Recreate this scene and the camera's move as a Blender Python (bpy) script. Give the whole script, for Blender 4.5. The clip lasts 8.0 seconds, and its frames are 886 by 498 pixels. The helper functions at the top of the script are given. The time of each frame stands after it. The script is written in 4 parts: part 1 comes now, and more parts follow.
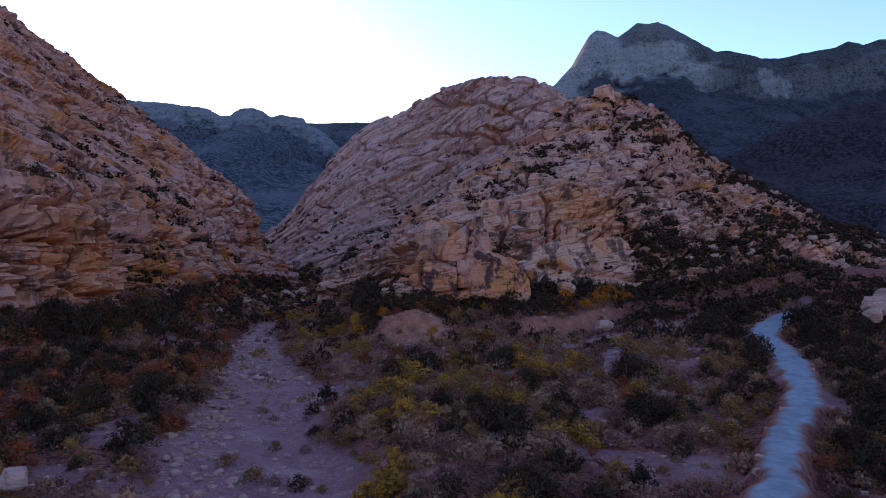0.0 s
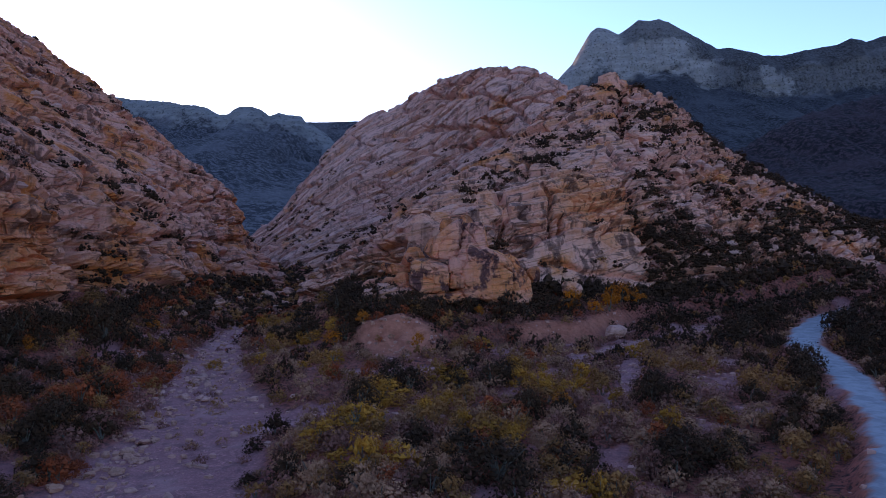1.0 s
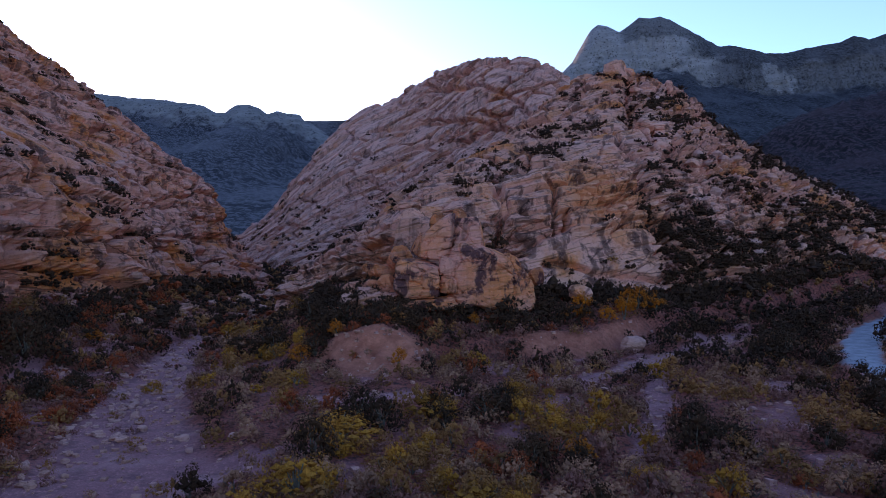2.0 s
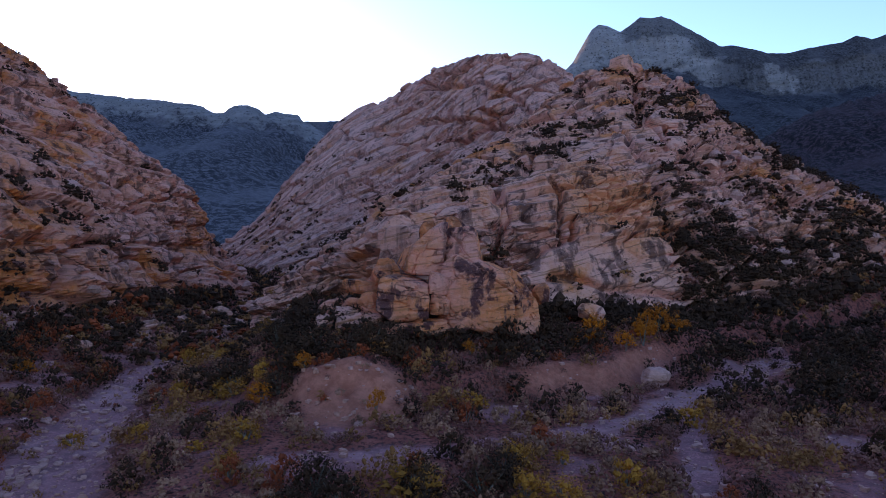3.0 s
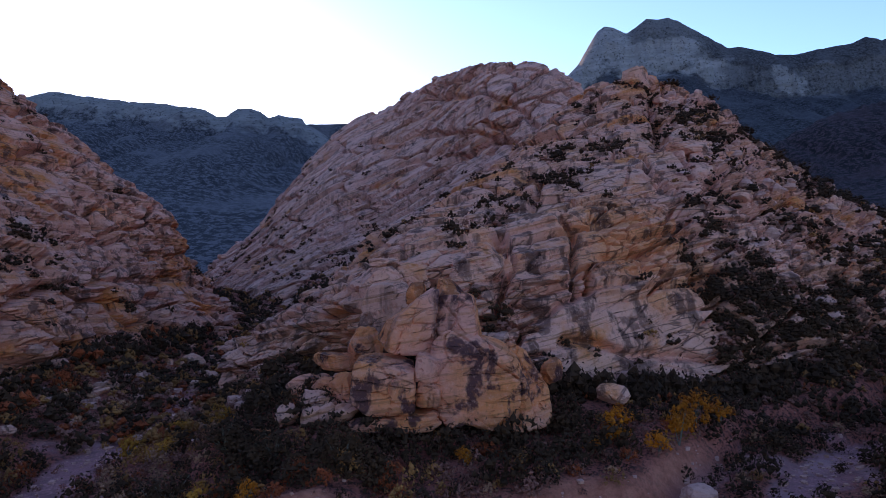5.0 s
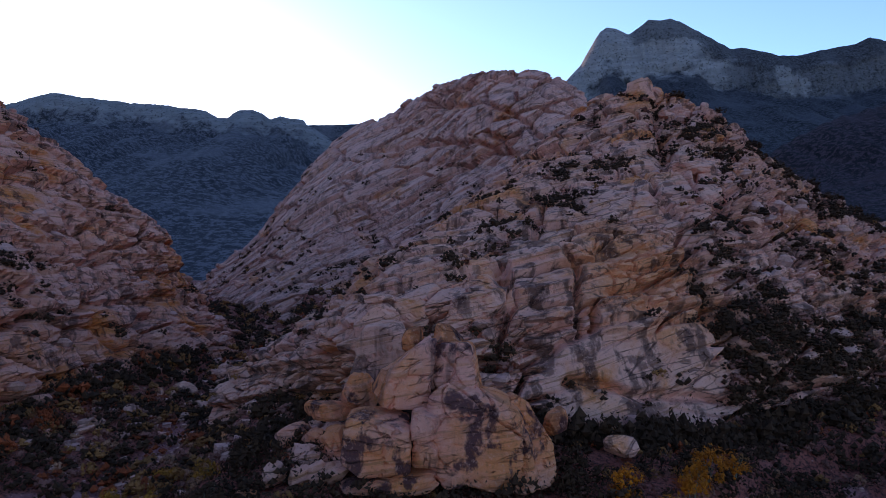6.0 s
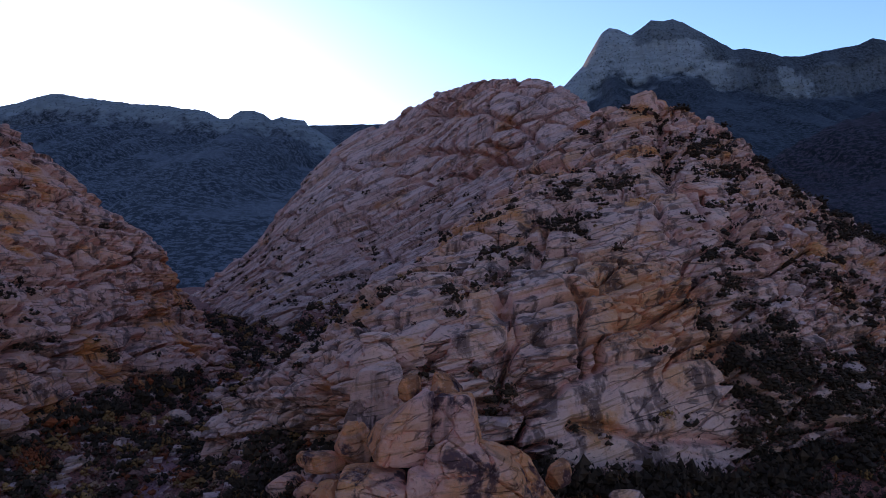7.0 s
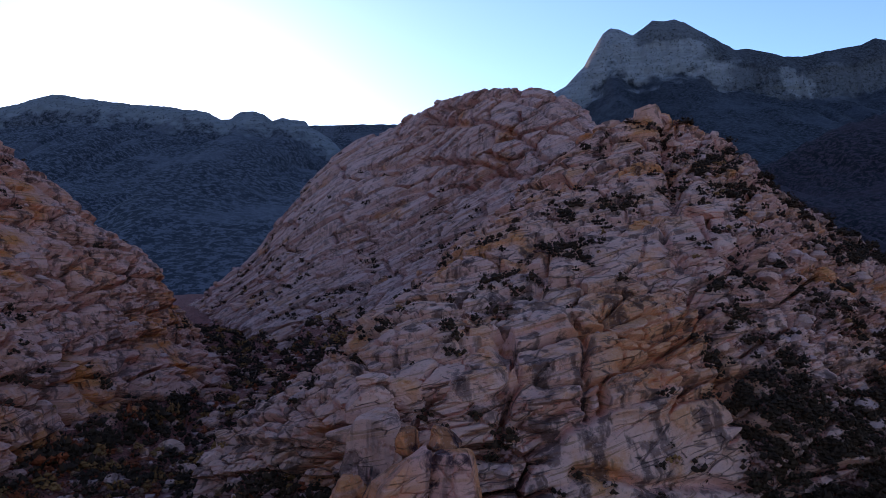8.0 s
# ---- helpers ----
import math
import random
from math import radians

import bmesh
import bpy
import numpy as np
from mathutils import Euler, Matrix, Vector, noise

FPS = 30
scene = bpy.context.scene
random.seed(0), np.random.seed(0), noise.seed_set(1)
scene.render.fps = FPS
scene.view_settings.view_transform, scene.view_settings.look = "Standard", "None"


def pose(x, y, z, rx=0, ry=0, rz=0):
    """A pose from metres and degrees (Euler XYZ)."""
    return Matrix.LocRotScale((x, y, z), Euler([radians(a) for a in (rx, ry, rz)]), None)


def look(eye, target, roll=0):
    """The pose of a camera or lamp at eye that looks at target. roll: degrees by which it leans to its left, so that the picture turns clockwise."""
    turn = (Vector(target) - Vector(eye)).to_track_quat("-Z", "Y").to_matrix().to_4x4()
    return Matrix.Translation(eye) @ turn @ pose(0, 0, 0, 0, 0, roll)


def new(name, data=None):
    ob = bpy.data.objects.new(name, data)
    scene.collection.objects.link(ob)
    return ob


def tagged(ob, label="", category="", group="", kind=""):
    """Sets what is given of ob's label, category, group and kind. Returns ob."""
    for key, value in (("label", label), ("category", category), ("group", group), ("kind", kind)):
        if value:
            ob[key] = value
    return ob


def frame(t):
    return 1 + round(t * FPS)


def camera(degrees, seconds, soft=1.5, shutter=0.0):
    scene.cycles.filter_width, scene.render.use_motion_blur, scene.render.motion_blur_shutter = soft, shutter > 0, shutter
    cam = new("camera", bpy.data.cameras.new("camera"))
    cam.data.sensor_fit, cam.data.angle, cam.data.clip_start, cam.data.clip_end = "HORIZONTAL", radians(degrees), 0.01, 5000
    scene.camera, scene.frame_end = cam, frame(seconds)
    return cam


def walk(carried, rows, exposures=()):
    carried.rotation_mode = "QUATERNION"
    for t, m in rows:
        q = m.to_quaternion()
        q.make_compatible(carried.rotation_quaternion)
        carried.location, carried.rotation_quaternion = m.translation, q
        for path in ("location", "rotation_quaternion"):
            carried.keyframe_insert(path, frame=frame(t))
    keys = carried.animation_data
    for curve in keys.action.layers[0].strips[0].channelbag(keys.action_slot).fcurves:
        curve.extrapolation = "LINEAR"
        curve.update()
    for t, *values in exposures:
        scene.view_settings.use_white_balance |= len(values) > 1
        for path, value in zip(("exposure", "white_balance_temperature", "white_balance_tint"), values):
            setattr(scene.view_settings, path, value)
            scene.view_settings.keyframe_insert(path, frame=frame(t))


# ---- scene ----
# ---- camera ----
cam = camera(66.0, 8.0, soft=0.85)
METRES, EYE, TILT, LEAN, TURN = 55.0, 11.5, 0.0, 0.0, 0.0
ROWS = [
    (0.0, 0.0, 0.0, 0.0, 0.0, 0.0, -0.0),
    (0.5, 0.0114, 0.0927, -0.0041, 0.01, -0.01, 0.05),
    (1.0, 0.0222, 0.1871, -0.0082, 0.04, -0.04, 0.09),
    (1.5, 0.032, 0.2821, -0.012, 0.03, -0.1, 0.1),
    (3.0, 0.0562, 0.5444, 0.0122, 0.04, -0.03, 0.1),
    (3.5, 0.0626, 0.6112, 0.0326, 0.13, 0.01, 0.13),
    (4.0, 0.0683, 0.666, 0.0561, 0.24, 0.06, 0.15),
    (4.5, 0.0729, 0.7087, 0.0813, 0.37, 0.08, 0.16),
    (6.0, 0.0815, 0.7986, 0.1684, 0.62, 0.06, 0.15),
    (6.5, 0.0838, 0.8197, 0.1983, 0.72, 0.02, 0.13),
    (7.0, 0.0856, 0.8397, 0.2284, 0.76, 0.0, 0.1),
    (7.5, 0.0874, 0.8584, 0.2592, 0.83, -0.04, 0.09),
    (8.0, 0.0885, 0.8772, 0.2903, 0.86, -0.08, 0.12),
]
walk(cam, [(t, pose(0, 0, EYE, TILT, LEAN, TURN) @ pose(METRES * x, METRES * y, METRES * z, 90 + pitch, roll, yaw)) for t, x, y, z, yaw, pitch, roll in ROWS],
     exposures=[(0.0, 2.02, 9700, 31), (3.0, 2.1, 9700, 31), (4.5, 2.0, 9700, 31), (6.5, 1.68, 9200, 27), (8.0, 1.56, 9100, 27)])

# ---- world and sun: low sun just behind the far ridge ----
SUN_AZ, SUN_EL = radians(-23.5), radians(8.9)
world = bpy.data.worlds.new("world")
scene.world = world
world.use_nodes = True
wn = world.node_tree
sky = wn.nodes.new("ShaderNodeTexSky")
sky.sky_type = "NISHITA"
sky.sun_disc = False
sky.sun_elevation, sky.sun_rotation = SUN_EL, SUN_AZ
sky.air_density, sky.dust_density, sky.ozone_density = 1.0, 0.65, 5.6
sky.altitude = 1200
wn.links.new(sky.outputs[0], wn.nodes["Background"].inputs[0])
wn.nodes["Background"].inputs[1].default_value = 0.15
sun_way = Vector((math.sin(SUN_AZ) * math.cos(SUN_EL), math.cos(SUN_AZ) * math.cos(SUN_EL), math.sin(SUN_EL)))
sun = new("sun", bpy.data.lights.new("sun", "SUN"))
sun.data.energy, sun.data.angle, sun.data.color = 3.0, radians(0.5), (1.0, 0.86, 0.68)
sun.matrix_world = look(sun_way * 1000, (0, 0, 0))


# ---- materials ----
class Nodes:
    """A small writer of node materials."""

    def __init__(self, name, rough=0.9):
        self.mat = bpy.data.materials.new(name)
        self.mat.use_nodes = True
        self.tree = self.mat.node_tree
        self.bsdf = self.tree.nodes["Principled BSDF"]
        self.bsdf.inputs["Roughness"].default_value = rough
        self.bsdf.inputs["Specular IOR Level"].default_value = 0.2
        self.geo = self.tree.nodes.new("ShaderNodeNewGeometry")
        self.info = self.tree.nodes.new("ShaderNodeObjectInfo")

    def put(self, socket, value):
        if isinstance(value, bpy.types.NodeSocket):
            self.tree.links.new(value, socket)
        else:
            socket.default_value = value

    def mapped(self, scale=(1, 1, 1), turn=(0, 0, 0)):
        n = self.tree.nodes.new("ShaderNodeMapping")
        self.put(n.inputs["Vector"], self.geo.outputs["Position"])
        n.vector_type = "TEXTURE"
        n.inputs["Rotation"].default_value = [-radians(a) for a in turn]
        n.inputs["Scale"].default_value = [1 / s for s in scale]
        return n.outputs[0]

    def noise(self, vector, scale, detail=4.0, rough=0.55, twist=0.0):
        n = self.tree.nodes.new("ShaderNodeTexNoise")
        self.put(n.inputs["Vector"], vector)
        n.inputs["Scale"].default_value, n.inputs["Detail"].default_value = scale, detail
        n.inputs["Roughness"].default_value, n.inputs["Distortion"].default_value = rough, twist
        return n.outputs["Fac"]

    def cells(self, vector, scale, feature="F1"):
        n = self.tree.nodes.new("ShaderNodeTexVoronoi")
        n.feature = feature
        self.put(n.inputs["Vector"], vector)
        n.inputs["Scale"].default_value = scale
        return n

    def ramp(self, value, low, high):
        n = self.tree.nodes.new("ShaderNodeMapRange")
        n.interpolation_type = "SMOOTHSTEP"
        self.put(n.inputs["Value"], value)
        n.inputs["From Min"].default_value, n.inputs["From Max"].default_value = low, high
        return n.outputs[0]

    def maths(self, op, a, b):
        n = self.tree.nodes.new("ShaderNodeMath")
        n.operation = op
        self.put(n.inputs[0], a), self.put(n.inputs[1], b)
        return n.outputs[0]

    def mix(self, factor, a, b, blend="MIX"):
        n = self.tree.nodes.new("ShaderNodeMix")
        n.data_type, n.blend_type = "RGBA", blend
        self.put(n.inputs[0], factor)
        for socket, v in ((n.inputs[6], a), (n.inputs[7], b)):
            self.put(socket, v if isinstance(v, bpy.types.NodeSocket) else (*v, 1.0))
        return n.outputs[2]

    def attribute(self, name):
        n = self.tree.nodes.new("ShaderNodeAttribute")
        n.attribute_name = name
        return n.outputs["Fac"]

    def bump(self, height, strength, distance):
        n = self.tree.nodes.new("ShaderNodeBump")
        self.put(n.inputs["Height"], height)
        n.inputs["Strength"].default_value, n.inputs["Distance"].default_value = strength, distance
        before = self.bsdf.inputs["Normal"].links
        if before:
            self.put(n.inputs["Normal"], before[0].from_socket)
        self.put(self.bsdf.inputs["Normal"], n.outputs[0])

    def done(self, colour):
        self.put(self.bsdf.inputs["Base Color"], colour)
        return self.mat


def sandstone(name, pale, warm, varnish, turn, streaks=0.5, warm_at=(0.50, 0.64), stain=None, blotch=0.5, lines=0.5, fissures=0.75, varnished=0.55):
    """Bedded desert sandstone: pale and iron-stained beds, dark varnish running down, fine fissures."""
    n = Nodes(name)
    flat = n.mapped()
    beds = n.mapped((0.05, 0.05, 1.0), turn)
    colour = n.mix(n.ramp(n.noise(flat, 0.09, 5, 0.6), *warm_at), pale, warm)
    if stain:
        gap = n.tree.nodes.new("ShaderNodeVectorMath")
        gap.operation = "DISTANCE"
        n.put(gap.inputs[0], flat)
        gap.inputs[1].default_value = stain[:3]
        reach = n.maths("ADD", gap.outputs["Value"], n.maths("MULTIPLY", n.noise(flat, 0.25, 4), stain[3]))
        colour = n.mix(n.maths("MULTIPLY", n.ramp(reach, stain[3] * 1.75, stain[3] * 1.1), 0.8), colour, warm)
    colour = n.mix(n.maths("MULTIPLY", n.ramp(n.noise(beds, 0.55, 4, 0.6, 0.6), 0.46, 0.60), 0.55), colour, [min(c * 1.22, 0.85) for c in pale])
    colour = n.mix(n.maths("MULTIPLY", n.ramp(n.noise(beds, 1.1, 3, 0.6, 0.3), 0.56, 0.63), 0.45), colour, [c * 0.75 for c in warm])
    colour = n.mix(n.maths("MULTIPLY", n.ramp(n.noise(beds, 2.6, 3, 0.6), 0.57, 0.66), lines), colour, [c * 0.42 for c in warm])
    shift = n.tree.nodes.new("ShaderNodeVectorMath")
    shift.operation = "MULTIPLY_ADD"
    sway = n.tree.nodes.new("ShaderNodeTexNoise")
    sway.inputs["Scale"].default_value, sway.inputs["Detail"].default_value = 0.35, 4
    n.put(sway.inputs["Vector"], flat)
    n.put(shift.inputs[0], sway.outputs["Color"])
    shift.inputs[1].default_value = (0.6, 0.6, 0.3)
    n.put(shift.inputs[2], flat)
    cracks = []
    for wide, thick, gap, often in ((9.0, 1.9, 0.022, 0.49), (3.4, 0.75, 0.035, 0.53)):
        joint = n.tree.nodes.new("ShaderNodeMapping")
        n.put(joint.inputs["Vector"], shift.outputs[0])
        joint.vector_type = "TEXTURE"
        joint.inputs["Rotation"].default_value = [-radians(a) for a in turn]
        joint.inputs["Scale"].default_value = (wide, wide, thick)
        line = n.ramp(n.cells(joint.outputs[0], 1.0, "DISTANCE_TO_EDGE").outputs["Distance"], gap, gap * 0.25)
        cracks.append(n.maths("MULTIPLY", line, n.ramp(n.noise(flat, 1.3 / wide, 3), often, often + 0.07)))
    down = n.mapped((1.0, 1.0, 0.10))
    dark = n.maths("MULTIPLY", n.ramp(n.noise(down, 0.6, 5, 0.55), 0.51, 0.61), n.ramp(n.noise(flat, 0.10, 3), 0.44, 0.54))
    colour = n.mix(n.maths("MULTIPLY", dark, streaks), colour, varnish)
    blot = n.ramp(n.noise(n.mapped((1.0, 1.0, 0.8)), 0.40, 6, 0.6, 0.3), varnished, varnished + 0.07)
    colour = n.mix(n.maths("MULTIPLY", blot, blotch), colour, [c * 1.2 for c in varnish])
    grain = n.noise(flat, 2.6, 8, 0.75)
    colour = n.mix(n.maths("MULTIPLY", n.ramp(grain, 0.53, 0.64), 0.4), colour, [c * 0.38 for c in warm])
    colour = n.mix(n.maths("MULTIPLY", n.ramp(grain, 0.47, 0.36), 0.4), colour, [min(c * 1.25, 0.85) for c in pale])
    fissure = n.maths("MAXIMUM", *cracks)
    colour = n.mix(n.maths("MULTIPLY", fissure, fissures), colour, varnish)
    if fissures:
        n.bump(n.maths("SUBTRACT", 1.0, fissure), 1.0, 0.35)
    n.bump(n.noise(beds, 3.0, 4, 0.6, 0.2), 0.7, 0.16)
    n.bump(n.noise(flat, 2.2, 7, 0.7), 0.8, 0.16)
    return n.done(colour)


ROCK = sandstone("pale sandstone", (0.780, 0.2872, 0.2127), (0.780, 0.2025, 0.0718), (0.050, 0.0156, 0.0167), (0, 14, 0), 0.75, (0.52, 0.64), stain=(25, 115, 18, 10), blotch=0.65, lines=0.65, fissures=0.5)
ROCK_DOME = sandstone("grey-pink sandstone", (0.660, 0.2736, 0.2252), (0.660, 0.1960, 0.0959), (0.060, 0.0237, 0.0259), (0, 26, 0), 0.45, (0.54, 0.68), blotch=0.5, lines=0.6, fissures=0.6)
ROCK_LEFT = sandstone("rust sandstone", (0.720, 0.2462, 0.1794), (0.740, 0.1623, 0.0459), (0.045, 0.0146, 0.0158), (0, -6, 0), 0.65, (0.48, 0.62), stain=(-41, 76, 11, 8), blotch=0.7, lines=0.65, fissures=0.5)
ROCK_BLOCK = sandstone("honey sandstone", (0.81, 0.258, 0.188), (0.83, 0.200, 0.075), (0.048, 0.012, 0.018), (0, 8, 0), 0.5, (0.38, 0.54), blotch=0.9, lines=0.45, fissures=0.1, varnished=0.52)
ROCK_STONE = sandstone("water-worn stone", (0.620, 0.2565, 0.2107), (0.620, 0.2042, 0.1075), (0.100, 0.0399, 0.0413), (0, 0, 0), 0.2, (0.5, 0.7), blotch=0.2, lines=0.2, fissures=0.0)


def mountain(name, cliff, scrub, soil, scale):
    """A distant limestone mountain: pale steep cliffs, dark scrub on the gentler slopes."""
    n = Nodes(name, 1.0)
    flat = n.mapped()
    steep = n.attribute("cliff")
    slope = n.mix(n.ramp(n.noise(flat, scale * 1.3, 6, 0.85), 0.46, 0.51), soil, scrub)
    slope = n.mix(n.maths("MULTIPLY", n.ramp(n.noise(flat, scale * 0.08, 4), 0.5, 0.65), 0.6), slope, soil)
    bands = n.mapped((0.15, 0.15, 1.0), (4, 3, 0))
    face = n.mix(n.ramp(n.noise(bands, scale * 0.9, 5, 0.65), 0.35, 0.65), cliff, [c * 0.72 for c in cliff])
    flutes = n.mapped((1.0, 1.0, 0.12))
    face = n.mix(n.maths("MULTIPLY", n.ramp(n.noise(flutes, scale * 0.8, 6, 0.7), 0.5, 0.62), 0.3), face, [c * 0.5 for c in cliff])
    face = n.mix(n.maths("MULTIPLY", n.ramp(n.noise(flat, scale * 1.3, 5, 0.7), 0.55, 0.62), 0.7), face, scrub)
    n.bump(n.noise(flat, scale, 6, 0.7), 0.45, 1.6 / scale * 0.2)
    return n.done(n.mix(steep, slope, face))


MOUNT = mountain("limestone mountain", (0.28, 0.25, 0.255), (0.010, 0.011, 0.015), (0.060, 0.057, 0.068), 0.17)
# distance haze is put into these colours: paler, bluer scrub and soil
MOUNT_FAR = mountain("canyon slope with painted haze", (0.20, 0.185, 0.195), (0.020, 0.021, 0.028), (0.110, 0.098, 0.112), 0.13)
MOUNT_NEAR = mountain("scrub hillside", (0.18, 0.13, 0.12), (0.010, 0.007, 0.010), (0.066, 0.035, 0.042), 0.26)


def soil():
    n = Nodes("desert ground", 0.95)
    flat = n.mapped()
    wash, road, bare = n.attribute("wash"), n.attribute("road"), n.attribute("bare")
    dirt = n.mix(n.ramp(n.noise(flat, 0.5, 6, 0.65), 0.35, 0.65), (0.321, 0.0631, 0.0446), (0.476, 0.1039, 0.0732))
    litter = n.mix(n.ramp(n.noise(flat, 3.5, 5, 0.7), 0.45, 0.62), dirt, (0.064, 0.0193, 0.0169))
    grain = n.cells(flat, 4.5)
    pebble = n.mix(n.ramp(grain.outputs["Color"], 0.1, 0.9), (0.357, 0.1150, 0.1155), (0.785, 0.2672, 0.2465))
    gravel = n.mix(n.ramp(n.noise(flat, 0.35, 4), 0.4, 0.6), pebble, (0.547, 0.1744, 0.1733))
    gravel = n.mix(n.ramp(n.noise(flat, 9, 4), 0.35, 0.75), (0.369, 0.1188, 0.1232), gravel)
    gravel = n.mix(n.maths("MULTIPLY", n.ramp(n.noise(flat, 0.8, 6, 0.65), 0.50, 0.62), 0.6), gravel, (0.206, 0.0791, 0.0791))
    gravel = n.mix(n.maths("MULTIPLY", n.ramp(n.noise(flat, 0.16, 4, 0.6), 0.52, 0.66), 0.5), gravel, (0.618, 0.2697, 0.2558))
    track = n.mix(n.ramp(n.noise(flat, 1.2, 5), 0.35, 0.65), (0.216, 0.2201, 0.2464), (0.304, 0.3066, 0.3388))
    earth = n.mix(n.ramp(n.noise(flat, 1.1, 6, 0.7), 0.35, 0.65), (0.428, 0.0998, 0.0609), (0.642, 0.1728, 0.1104))
    colour = n.mix(bare, litter, earth)
    colour = n.mix(wash, colour, gravel)
    colour = n.mix(road, colour, track)
    loose = n.maths("SUBTRACT", 1.0, n.maths("MULTIPLY", road, 0.9))
    n.bump(n.maths("MULTIPLY", n.noise(flat, 1.2, 8, 0.7), loose), 0.8, 0.25)
    n.bump(grain.outputs["Distance"], 0.5, 0.08)
    return n.done(colour)


SOIL = soil()


def leafy(name, dark, light, per="island"):
    n = Nodes(name, 0.85)
    pick = n.geo.outputs["Random Per Island"] if per == "island" else n.info.outputs["Random"]
    mid = [0.5 * (d + l) for d, l in zip(dark, light)]
    colour = n.mix(pick, [0.6 * d + 0.4 * m for d, m in zip(dark, mid)], [0.5 * l + 0.5 * m for l, m in zip(light, mid)])
    tone = n.mix(n.info.outputs["Random"], [c * 0.7 for c in dark], [min(1, c * 1.25) for c in light])
    colour = n.mix(0.4, colour, tone)
    sprig = n.ramp(n.noise(n.mapped(), 1.7, 3, 0.6), 0.40, 0.60)
    stand = n.ramp(n.maths("ADD", n.maths("MULTIPLY", n.noise(n.mapped(), 0.12, 3), 0.5), n.maths("MULTIPLY", n.noise(n.mapped(), 0.55, 2), 0.5)), 0.38, 0.62)
    colour = n.mix(0.35, colour, n.mix(sprig, [c * 0.8 for c in dark], light))
    colour = n.mix(0.4, colour, n.mix(stand, [c * 0.8 for c in dark], light))
    return n.done(colour)


LEAF = {
    "dark": leafy("juniper foliage", (0.027, 0.0082, 0.0044), (0.092, 0.0290, 0.0115)),
    "sage": leafy("grey sage foliage", (0.202, 0.0677, 0.0436), (0.692, 0.2500, 0.1383)),
    "olive": leafy("olive brush foliage", (0.135, 0.0427, 0.0146), (0.474, 0.1468, 0.0458)),
    "yellow": leafy("rabbitbrush foliage", (0.222, 0.0665, 0.0096), (0.671, 0.2078, 0.0286)),
    "russet": leafy("russet brush foliage", (0.186, 0.0267, 0.0100), (0.548, 0.0802, 0.0241)),
    "gold": leafy("autumn leaves", (0.323, 0.0683, 0.0043), (0.748, 0.1559, 0.0085)),
    "brown": leafy("dry brush", (0.139, 0.0391, 0.0294), (0.433, 0.1283, 0.0931)),
}
_w = Nodes("dead wood", 0.9)
WOOD = _w.done(_w.mix(_w.noise(_w.mapped((1, 1, 0.2)), 6), (0.10, 0.075, 0.055), (0.20, 0.16, 0.13)))


# ---- noise on arrays ----
def hashed(*cells):
    """A repeatable number from 0 to 1 for every integer cell."""
    h = np.zeros(np.broadcast(*cells).shape, np.uint32)
    for c, k in zip(cells, (0x9E3779B1, 0x85EBCA77, 0xC2B2AE3D, 0x27D4EB2F)):
        h = (h ^ (c.astype(np.int64).astype(np.uint32) * np.uint32(k))) * np.uint32(0x2C1B3C6D)
        h ^= h >> np.uint32(15)
    h = h * np.uint32(0x297A2D39)
    h ^= h >> np.uint32(13)
    return h.astype(np.float64) / 4294967295.0


def smooth(f):
    return f * f * (3 - 2 * f)


def lumps(x, y, z, seed=0):
    """Value noise, -1 to 1."""
    xi, yi, zi = np.floor(x), np.floor(y), np.floor(z)
    fx, fy, fz = smooth(x - xi), smooth(y - yi), smooth(z - zi)
    total = 0
    for a in (0, 1):
        for b in (0, 1):
            for c in (0, 1):
                total = total + hashed(xi + a, yi + b, zi + c + seed * 101) * (fx if a else 1 - fx) * (fy if b else 1 - fy) * (fz if c else 1 - fz)
    return total * 2 - 1


def rough(x, y, z, octaves=4, seed=0, gain=0.5):
    total, size = 0, 1.0
    for k in range(octaves):
        total = total + size * lumps(x * 2.03 ** k + 7.3 * k, y * 2.03 ** k + 3.1 * k, z * 2.03 ** k, seed + k)
        size *= gain
    return total


def blocks(x, y, z, seed=0):
    """Jointed blocks: distance to the nearest joint and a number for each block."""
    xi, yi, zi = np.floor(x), np.floor(y), np.floor(z)
    best = np.full(x.shape, 9.0)
    second = np.full(x.shape, 9.0)
    pick = np.zeros(x.shape)
    for a in (-1, 0, 1):
        for b in (-1, 0, 1):
            for c in (-1, 0, 1):
                cx, cy, cz = xi + a, yi + b, zi + c + seed * 57
                px = cx + 0.1 + 0.8 * hashed(cx, cy, cz) - x
                py = cy + 0.1 + 0.8 * hashed(cy, cz, cx) - y
                pz = zi + c + 0.1 + 0.8 * hashed(cz, cx, cy) - z
                d = np.sqrt(px * px + py * py + pz * pz)
                closer = d < best
                second = np.where(closer, best, np.minimum(second, d))
                pick = np.where(closer, hashed(cx + 11, cy - 5, cz + 3), pick)
                best = np.where(closer, d, best)
    return second - best, pick


def step(v, a, b):
    return smooth(np.clip((v - a) / (b - a), 0, 1))


